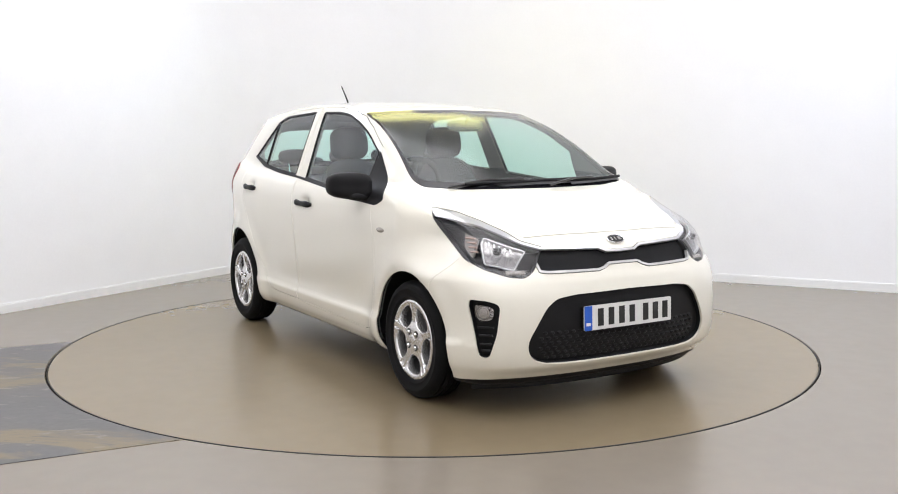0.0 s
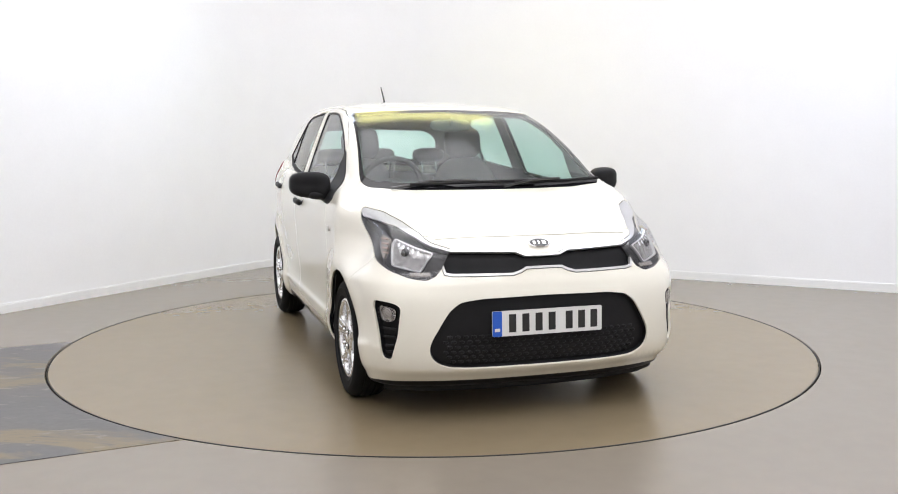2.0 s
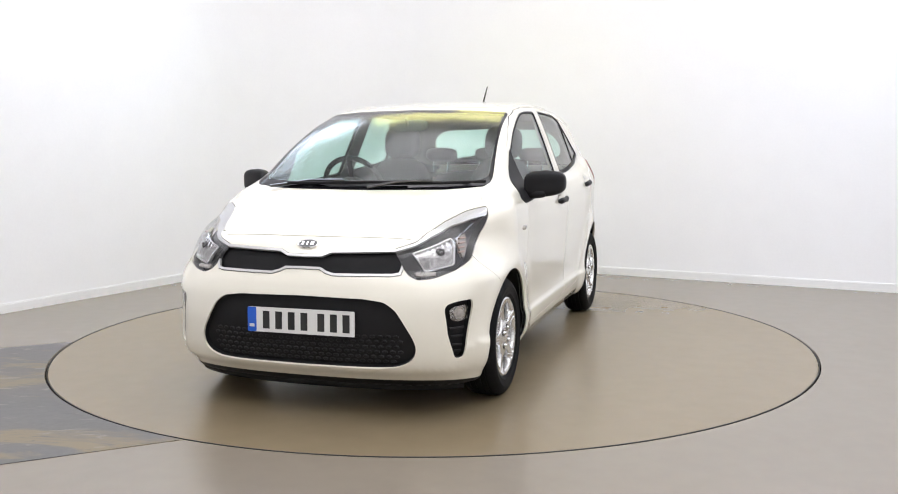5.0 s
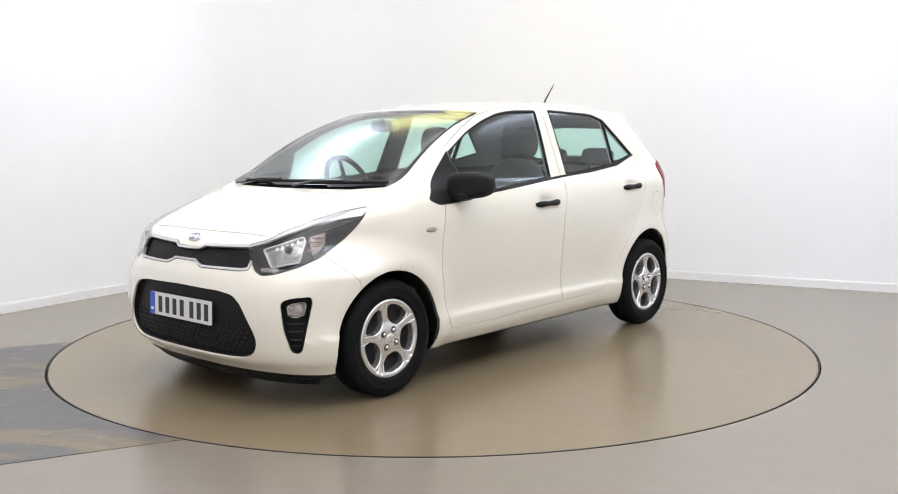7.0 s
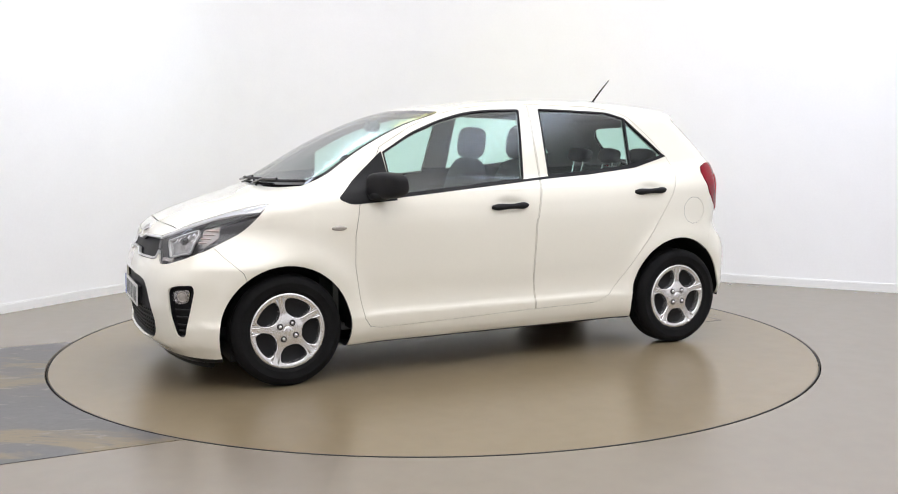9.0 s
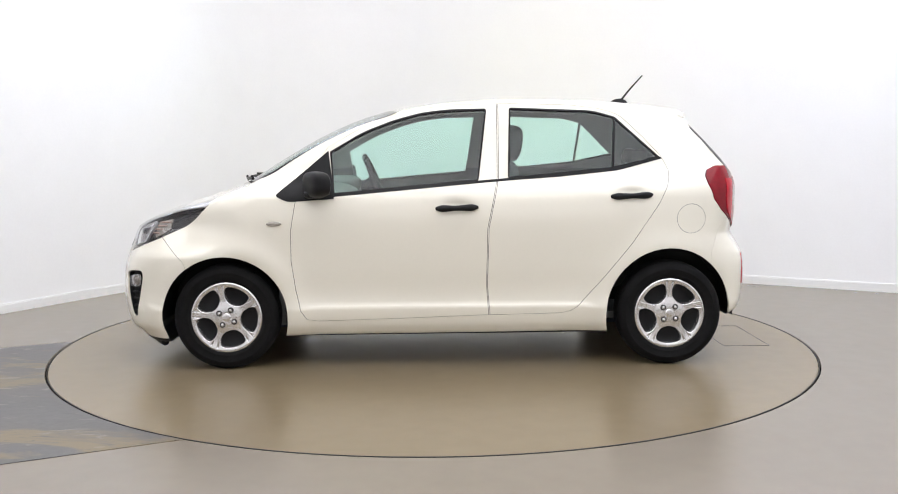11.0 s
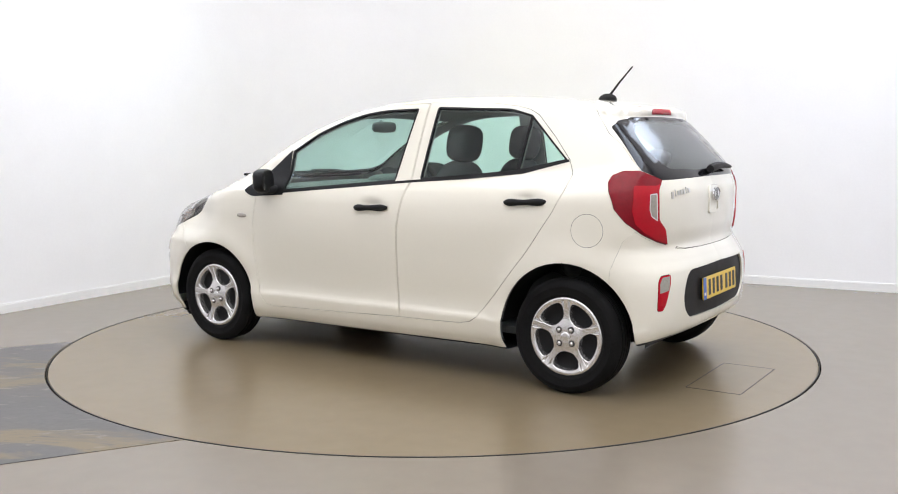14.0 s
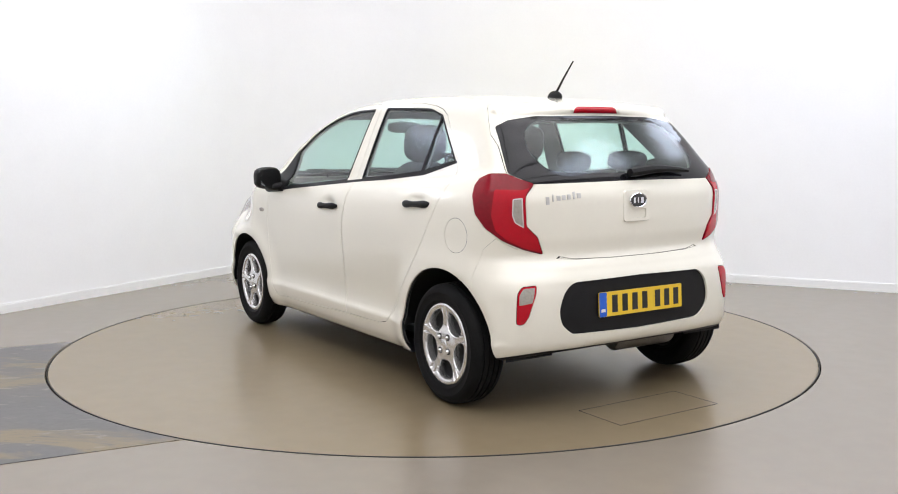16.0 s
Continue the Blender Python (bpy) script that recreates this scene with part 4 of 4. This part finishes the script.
number_plate((1.860, 0.002, 0.437), (1, 0, 0.03), PLATE_W, "white front number plate")
bm = bmesh.new()
box(bm, (1.79, -0.25, 0.39), (1.853, 0.25, 0.484), bevel=0.006)
part("plate_holder", bm, PLASTIC, car)
number_plate((-1.703, -0.002, 0.488), (-1, 0, 0.05), PLATE_Y, "yellow rear number plate")
bm = bmesh.new()
box(bm, (-1.697, -0.255, 0.435), (-1.66, 0.255, 0.541), bevel=0.004)
part("plate_holder", bm, PLASTIC, car)


def badge(p, n, w, h, parent):
    """A plain oval badge with a bright rim."""
    m = facing_pose(p, n) @ Matrix.Diagonal((w, h, 1, 1))
    bm = bmesh.new()
    spin(bm, [(0.0, 0.003), (0.90, 0.003), (0.90, -0.004), (0.0, -0.004)], 40, axis="Z", m=m)
    b = part("badge", bm, GLOSS, parent, "plain oval badge")
    bm = bmesh.new()
    spin(bm, [(0.86, 0.0034), (0.93, 0.0055), (1.0, 0.003), (1.0, -0.004), (0.86, -0.004)], 40, axis="Z", m=m)
    part("rim", bm, CHROME, b)
    bm = bmesh.new()
    for x0, x1 in ((-0.58, -0.36), (-0.12, 0.02), (0.26, 0.58)):
        slab(bm, [(x0, -0.38), (x1, -0.38), (x1, 0.38), (x0, 0.38)], 0.0015, m @ Matrix.Translation((0, 0, 0.0045)))
    part("mark", bm, CHROME, b, smooth=False)


p, n = on_skin("front", 0.0, 0.768, 0.004)
badge(p, n, 0.052, 0.027, car)
p, n = on_skin("rear", 0.0, 0.949, 0.009)
bm = bmesh.new()
m = facing_pose(p - n * 0.006, n)
outer, inner = (rounded([(-w, lo), (w, lo), (w, hi), (-w, hi)], r, 4) for w, lo, hi, r in ((0.080, -0.098, 0.045, 0.022), (0.060, -0.082, -0.040, 0.012)))
rows = [[bm.verts.new(m @ Vector((x, y, h))) for x, y in o] for o, h in ((outer, -0.012), (outer, -0.001), ([(x * 0.985, y * 0.985) for x, y in outer], 0.001), (inner, 0.001), ([(x * 0.96, y * 0.985 - 0.001) for x, y in inner], -0.016))]
for a, b in zip(rows, rows[1:]):
    for k in range(len(a)):
        bm.faces.new((a[k], a[(k + 1) % len(a)], b[(k + 1) % len(a)], b[k]))
bm.faces.new(rows[-1])
bmesh.ops.recalc_face_normals(bm, faces=bm.faces[:])
part("tailgate_handle", bm, PAINT, tailgate, "raised white plinth with a grip recess")
badge(p + n * 0.002, n, 0.054, 0.034, tailgate)
bm = bmesh.new()
for k, (w, hgt, dz) in enumerate(((0.016, 0.034, -0.006), (0.006, 0.032, 0.003), (0.018, 0.022, 0), (0.018, 0.022, 0), (0.017, 0.022, 0), (0.010, 0.032, 0.004), (0.020, 0.022, 0))):
    p, n = on_skin("rear", 0.492 - 0.0265 * k, 0.968 + dz + 0.002 * k, 0.001)
    box(bm, (-w / 2, -hgt / 2, -0.002), (w / 2, hgt / 2, 0.0025), facing_pose(p, n), bevel=0.001)
part("model_mark", bm, BADGE_GREY, tailgate, "row of small silver marks", smooth=False)

# black valance under the front bumper, splash guards and exhaust
bm = bmesh.new()
line = []
for y in np.linspace(-0.66, 0.66, 41):
    line.append((1.705 - float(BOW_F(abs(y))) * 1.0, y, 0.138))
tube(bm, line, 0.022, 10, flat=1.2)
part("valance", bm, PLASTIC, car, "black front valance")
bm = bmesh.new()
box(bm, (1.43, -0.655, 0.128), (1.47, 0.655, 0.215), bevel=0.008)
part("undertray", bm, PLASTIC, car, "black tray under the bumper")
bm = bmesh.new()
spin(bm, [(0.0, -0.20), (0.07, -0.19), (0.085, -0.17), (0.085, 0.17), (0.07, 0.19), (0.0, 0.20)], 24, m=Matrix.Translation((-1.46, -0.22, 0.285)))
part("exhaust", bm, DARK_METAL, car, "dull steel exhaust silencer")
bm = bmesh.new()
tube(bm, [(-1.2, -0.6, 0.26), (-1.2, 0.6, 0.26)], 0.04, 12)
tube(bm, [(1.2, -0.6, 0.24), (1.2, 0.6, 0.24)], 0.03, 12)
box(bm, (-0.85, -0.55, 0.155), (0.85, 0.55, 0.175), bevel=0.008)
part("chassis", bm, PLASTIC, car)

# ---- wheels
def dish(r):
    """Depth of the wheel cover by radius."""
    return float(DISH(r))


DISH = curve((0.0, 0.074), (0.03, 0.075), (0.055, 0.073), (0.09, 0.067), (0.14, 0.069), (0.170, 0.073), (0.182, 0.076), (0.189, 0.075), (0.1935, 0.068))
cover = bmesh.new()
rr = list(np.linspace(0.0, 0.19, 26)) + [0.1935]
rings = [[cover.verts.new((r * math.cos(a), dish(r), r * math.sin(a))) for a in np.linspace(0, 2 * math.pi, 121)[:-1]] for r in rr[1:]]
mid = cover.verts.new((0, dish(0), 0))
for k in range(120):
    cover.faces.new((mid, rings[0][(k + 1) % 120], rings[0][k]))
    for a, b in zip(rings, rings[1:]):
        cover.faces.new((a[k], a[(k + 1) % 120], b[(k + 1) % 120], b[k]))
cz = cover.faces.layers.int.new("zone")
cover.normal_update()
if sum(f.normal.y for f in cover.faces) < 0:
    bmesh.ops.reverse_faces(cover, faces=cover.faces[:])
    cover.normal_update()
HOLE_SHAPE = [(0.167, 25.5), (0.169, 13), (0.169, 0), (0.169, -13), (0.167, -25.5), (0.131, -31), (0.088, -26), (0.070, 0), (0.088, 26), (0.131, 31)]
for k in range(5):
    a0 = 54 + 72 * k
    mark(cover, cz, rounded([(r * math.cos(radians(a0 + d)), r * math.sin(radians(a0 + d))) for r, d in HOLE_SHAPE], 0.016, 3), "side", 1)
    a1 = 90 + 72 * k
    for d0 in (-5.5, 5.5):
        mark(cover, cz, rounded([(r * math.cos(radians(a1 + d0 + d)), r * math.sin(radians(a1 + d0 + d))) for r, d in ((0.182, 2.6), (0.182, -2.6), (0.135, -1.0 if d0 < 0 else -0.2), (0.135, 0.2 if d0 < 0 else 1.0))], 0.003, 2), "side", 2, only=(0,))
bmesh.ops.delete(cover, geom=[f for f in cover.faces if f[cz] == 1], context="FACES")
for f in list(cover.faces):
    if f[cz] == 2:
        for v in f.verts:
            if all(g[cz] == 2 for g in v.link_faces):
                v.co.y -= 0.004
grooves = [f for f in cover.faces if f[cz] == 2]
if grooves:
    r = bmesh.ops.inset_region(cover, faces=grooves, thickness=0.0016, depth=-0.003)
edge = [e for e in cover.edges if e.is_boundary]
for drop, pull in ((0.007, 0.055), (0.034, 0.0)):
    ext = bmesh.ops.extrude_edge_only(cover, edges=edge)
    edge = [g for g in ext["geom"] if isinstance(g, bmesh.types.BMEdge)]
    for g in ext["geom"]:
        if isinstance(g, bmesh.types.BMVert):
            g.co.y -= drop
            if math.hypot(g.co.x, g.co.z) < 0.18:
                a = radians(54 + 72 * round((math.degrees(math.atan2(g.co.z, g.co.x)) - 54) / 72))
                mid = Vector((0.126 * math.cos(a), g.co.y, 0.126 * math.sin(a)))
                g.co = g.co.lerp(mid, pull)
bmesh.ops.recalc_face_normals(cover, faces=cover.faces[:])
spin(cover, [(0.0, 0.0785), (0.016, 0.0782), (0.022, 0.077), (0.025, 0.074), (0.025, 0.06)], 28)
COVER_ME = bpy.data.meshes.new("wheel_cover")
cover.to_mesh(COVER_ME)
cover.free()
COVER_ME.materials.append(SILVER)
COVER_ME.polygons.foreach_set("use_smooth", [True] * len(COVER_ME.polygons))


def wheel(x, side, turned=0):
    """Steel wheel with tyre, silver cover and brake disc."""
    m = Matrix.Translation((x, side * 0.692, 0.2845)) @ Matrix.Diagonal((1, side, 1, 1))
    bm = bmesh.new()
    spin(bm, [(0.0, 0.03), (0.08, 0.032), (0.13, 0.020), (0.165, 0.030), (0.178, 0.045), (0.186, 0.066), (0.189, 0.064), (0.180, 0.03), (0.176, -0.07), (0.19, -0.075)], 48, m=m)
    w = part("wheel", bm, PLASTIC, car, "steel wheel with silver five-spoke cover")
    bm = bmesh.new()
    half = [(0.183, 0.060), (0.188, 0.068), (0.196, 0.076), (0.206, 0.080), (0.208, 0.0815), (0.211, 0.0808), (0.225, 0.0855), (0.240, 0.0868), (0.242, 0.0878), (0.246, 0.0866), (0.258, 0.0835), (0.270, 0.0755), (0.278, 0.064), (0.2812, 0.058),
            (0.2825, 0.050), (0.2828, 0.046), (0.277, 0.0455), (0.277, 0.0385), (0.2835, 0.038), (0.2842, 0.018), (0.278, 0.0175), (0.278, 0.0115), (0.2845, 0.011), (0.2845, 0.0)]
    spin(bm, half + [(r, -y) for r, y in half[::-1][1:]], 72, m=m)
    part("tyre", bm, RUBBER, w, "black rubber tyre")
    ob = new("wheel_cover", COVER_ME)
    ob.parent = w
    ob.matrix_basis = Matrix.Translation((x, side * 0.692, 0.2845)) @ Matrix.Rotation(0 if side > 0 else math.pi, 4, "Z") @ Matrix.Rotation(radians(turned), 4, "Y")
    tagged(ob, label="silver five-spoke wheel cover")
    for a in (42 - turned, 132 - turned, 222 - turned, 312 - turned):
        bm = bmesh.new()
        spin(bm, [(0.0, 0.012), (0.006, 0.011), (0.009, 0.007), (0.0105, 0.0), (0.0135, -0.001), (0.0135, -0.01)], 14, m=m @ Matrix.Translation((0.046 * math.cos(radians(a)), 0.0735, 0.046 * math.sin(radians(a)))))
        part("wheel_nut", bm, SILVER, w)
        # no real pocket: a near-black disc round the nut paints its shade
        bm = bmesh.new()
        spin(bm, [(0.0, 0.0016), (0.0155, 0.0016), (0.0162, 0.0005), (0.0162, -0.008)], 18, m=m @ Matrix.Translation((0.046 * math.cos(radians(a)), 0.0738, 0.046 * math.sin(radians(a)))))
        part("nut_shade_disc", bm, GAP, w)
    bm = bmesh.new()
    spin(bm, [(0.05, 0.0), (0.12, 0.0), (0.12, -0.02), (0.05, -0.02)], 40, m=m)
    box(bm, (0.05, -0.03, -0.06), (0.125, 0.012, 0.06), m, bevel=0.01)
    part("brake", bm, DARK_METAL, w)
    # wheel housing, open below
    bm = bmesh.new()
    t = bmesh.new()
    cx, r0 = (x + math.copysign(0.006, x), 0.352 if x > 0 else 0.366)
    rows = []
    for a in np.linspace(radians(-4 if x > 0 else 6), radians(184), 40):
        hx, hz = cx + r0 * math.cos(a), 0.281 + r0 * math.sin(a)
        edge = float(reach(np.array([[hx, 0.0, max(hz, 0.30)]]), np.array([[0.0, 1.0, 0.0]]))[0][1]) - 0.02
        rows.append([t.verts.new((hx, y * side, hz)) for y in (0.42, (0.42 + edge) / 2, edge)] + [t.verts.new((cx + (r0 - 0.30) * math.cos(a), 0.42 * side, 0.281 + (r0 - 0.30) * math.sin(a)))])
    for a, b in zip(rows, rows[1:]):
        for i, j in ((0, 1), (1, 2), (3, 0)):
            t.faces.new((a[i], b[i], b[j], a[j]))
    join(bm, t)
    part("wheel_housing", bm, PLASTIC, car, "black wheel housing liner")


for x in (1.2, -1.2):
    for s in (1, -1):
        wheel(x, s, 12 if x > 0 and s > 0 else 0)

# ---- mirrors, handles, wipers, aerial
def pillow(bm, centre, half, m=None, power=3.2, cut=None):
    """A soft-edged block."""
    t = bmesh.new()
    bmesh.ops.create_uvsphere(t, u_segments=32, v_segments=20, radius=1.0)
    for v in t.verts:
        d = sum(abs(c) ** power for c in v.co) ** (1 / power)
        v.co = v.co / max(d, 1e-6)
        if cut:
            v.co = cut(v.co)
        v.co = Vector([centre[i] + v.co[i] * half[i] for i in range(3)])
    return join(bm, t, m)


for s in (1, -1):
    fl = Matrix.Diagonal((1, s, 1, 1))
    bm = bmesh.new()

    def lean(c):
        return Vector((max(c.x, -0.72) + 0.10 * abs(c.z) - 0.85 * c.y, c.y, c.z * (1 - 0.12 * max(c.y, 0)) + 0.05 * c.y))
    pillow(bm, (0.690, 0.846, 1.000), (0.056, 0.100, 0.069), fl, 3.4, lean)
    mir = part("door_mirror", bm, PLASTIC, car, "black textured door mirror")
    bm = bmesh.new()
    pillow(bm, (0.712, 0.775, 0.948), (0.056, 0.085, 0.025), fl, 3.0)
    part("foot", bm, PLASTIC, mir)
    bm = bmesh.new()
    slab(bm, rounded([(-0.068, -0.043), (0.068, -0.040), (0.066, 0.042), (-0.068, 0.044)], 0.02), 0.004, fl @ Matrix.Translation((0.6500, 0.858, 0.99)) @ facing_pose((0, 0, 0), (-1, -0.56, 0)) @ Matrix.Diagonal((0.98, 0.92, 1, 1)))
    part("mirror_glass", bm, MIRROR, mir, "mirror glass", smooth=False)
    for (x0, z0), (x1, z1), door in (((0.069, 0.866), (-0.155, 0.872), doors[s, 1]), ((-0.869, 0.923), (-1.096, 0.930), doors[s, -1])):
        bm = bmesh.new()
        pts, rad = [], []
        for k in range(15):
            t = k / 14
            x, z = x0 + (x1 - x0) * t, z0 + (z1 - z0) * t
            e = math.sin(math.pi * t)
            p = Vector((x, float(FLANK(z)) - float(PLAN(x)) + 0.002 + 0.018 * e ** 0.5, z))
            pts.append((p.x, p.y * s, p.z))
            rad.append(0.0145 * min(1.0, 0.45 + 5.0 * min(t, 1 - t)) - 0.0035 * max(0.0, e - 0.7) / 0.3)
        tube(bm, pts, rad, 12, flat=1.25)
        part("handle", bm, PLASTIC, door, "black door handle")


def blade(name, path, r, mat, parent, label=""):
    bm = bmesh.new()
    tube(bm, path, r, 8)
    return part(name, bm, mat, parent, label)


for y0, y1, yp in ((-0.42, 0.24, -0.52), (0.12, 0.625, 0.05)):
    pts = []
    for k in range(13):
        y = y0 + (y1 - y0) * k / 12
        z = 0.999 + 0.010 * (k / 12) + 0.012 * max(0, abs(y) - 0.4)
        p, n = on_skin("front", abs(y), z, 0.016)
        pts.append((p.x, math.copysign(p.y, y), p.z))
    w = blade("wiper", pts, 0.008, PLASTIC, car, "black windscreen wiper")
    p, n = on_skin("front", abs(yp), 0.985, 0.012)
    mid = pts[6]
    blade("arm", [(p.x, yp, p.z), (p.x - 0.02, (yp + mid[1]) / 2, p.z + 0.03), (mid[0] + 0.008, mid[1], mid[2] + 0.012)], 0.007, GLOSS, w)
pts = []
for k in range(9):
    y = 0.03 - 0.40 * k / 8
    p, n = on_skin("rear", abs(y), 1.062 + 0.012 * math.sin(math.pi * k / 8), 0.026)
    pts.append((p.x, y, p.z))
rw = blade("rear_wiper", pts, [0.020, 0.024, 0.022, 0.020, 0.018, 0.016, 0.014, 0.011, 0.006], PLASTIC, tailgate, "black rear wiper")
bm = bmesh.new()
zt = float(TOP(-1.06))
t = bmesh.new()
bmesh.ops.create_uvsphere(t, u_segments=20, v_segments=12, radius=1.0)
for v in t.verts:
    v.co = Vector((v.co.x * 0.055 - 1.062, v.co.y * 0.022, zt + max(v.co.z, -0.1) * 0.036 - 0.002))
join(bm, t)
ant = part("aerial", bm, PLASTIC, car, "black roof aerial")
bm = bmesh.new()
tube(bm, [(-1.075, 0, zt + 0.025), (-1.130, 0, zt + 0.092), (-1.203, 0, 1.612)], [0.0065, 0.005, 0.0035], 10)
part("rod", bm, PLASTIC, ant)

# ---- inside: dashboard, steering wheel, seats, mirror
bm = bmesh.new()
pillow(bm, (0.80, 0.0, 0.82), (0.26, 0.66, 0.15), None, 4.0)
pillow(bm, (0.66, -0.35, 0.95), (0.12, 0.20, 0.055), None, 3.0)
pillow(bm, (0.62, 0.0, 0.80), (0.10, 0.14, 0.15), None, 4.0)
dash = part("dashboard", bm, CARD, car, "dark grey dashboard")
bm = bmesh.new()
tilt = Matrix.Translation((0.44, -0.35, 0.965)) @ Matrix.Rotation(radians(-66), 4, "Y")
tube(bm, [(0.178 * math.cos(a), 0.178 * math.sin(a), 0) for a in np.linspace(0, 2 * math.pi, 41)[:-1]], 0.0155, 10, closed=True, m=tilt)
pillow(bm, (0, 0, -0.01), (0.065, 0.075, 0.025), tilt, 2.6)
for a in (0, 90, 270):
    tube(bm, [(0.05 * math.cos(radians(a)), 0.05 * math.sin(radians(a)), -0.01), (0.172 * math.cos(radians(a)), 0.172 * math.sin(radians(a)), 0)], 0.016, 8, flat=0.5, m=tilt)
tube(bm, [(0, 0, -0.03), (0, 0, -0.22)], 0.04, 12, m=tilt)
part("steering_wheel", bm, PLASTIC, car, "black three-spoke steering wheel")


def seat(x, y, w, back_z, label, thick=0.075, lean=-15):
    """A seat with cushion, leaning backrest and head rest on two posts."""
    bm = bmesh.new()
    pillow(bm, (x + 0.22, y, 0.46), (0.27, w, 0.10), None, 3.6)
    st = part("seat", bm, CLOTH, car, label)
    bm = bmesh.new()
    t = Matrix.Translation((x - 0.03, y, 0.50)) @ Matrix.Rotation(radians(lean), 4, "Y")
    pillow(bm, (0, 0, back_z / 2), (thick, w, back_z / 2 + 0.02), t, 3.2, lambda c: Vector((c.x, c.y * (1 - 0.16 * max(c.z, 0)), c.z)))
    part("backrest", bm, CLOTH, st)
    return st, t


def headrest(st, t, y, z, half):
    bm = bmesh.new()
    pillow(bm, (0.0, y, z), half, t, 3.3)
    h = part("headrest", bm, CLOTH, st)
    for k in (-0.055, 0.055):
        bm = bmesh.new()
        tube(bm, [(0, y + k, z - half[2] - 0.09), (0, y + k, z)], 0.006, 8, m=t)
        part("post", bm, CHROME, st)


for y in (0.345, -0.345):
    st, t = seat(-0.22, y, 0.235, 0.60, "charcoal cloth front seat", 0.095, -9)
    headrest(st, t, 0.0, 0.718, (0.070, 0.118, 0.102))
st, t = seat(-1.02, 0.0, 0.56, 0.50, "charcoal cloth rear bench")
for y in (-0.36, 0.0, 0.36):
    headrest(st, t, y, 0.640, (0.045, 0.120 if y else 0.095, 0.048))
bm = bmesh.new()
box(bm, (-1.50, -0.58, 0.955), (-1.18, 0.58, 0.975), bevel=0.008)
box(bm, (-1.28, -0.62, 0.235), (0.9, 0.62, 0.27))
box(bm, (0.9, -0.66, 0.22), (0.93, 0.66, 0.95))
part("cabin_floor", bm, CARD, car, "dark cabin floor and parcel shelf", smooth=False)
bm = bmesh.new()
pillow(bm, (0.46, 0.0, 1.310), (0.014, 0.118, 0.034), None, 3.5)
tube(bm, [(0.465, 0, 1.31), (0.49, 0, 1.352)], 0.010, 8)
part("cabin_mirror", bm, CARD, car, "black interior mirror")


def motions():
    """The platform turns with the car on it."""
    for thing, off in ((turntable, Matrix.Identity(4)), (car, CAR_OFF)):
        walk(thing, [(t, Matrix.Rotation(radians(a), 4, "Z") @ off) for t, a in TURN])


motions()
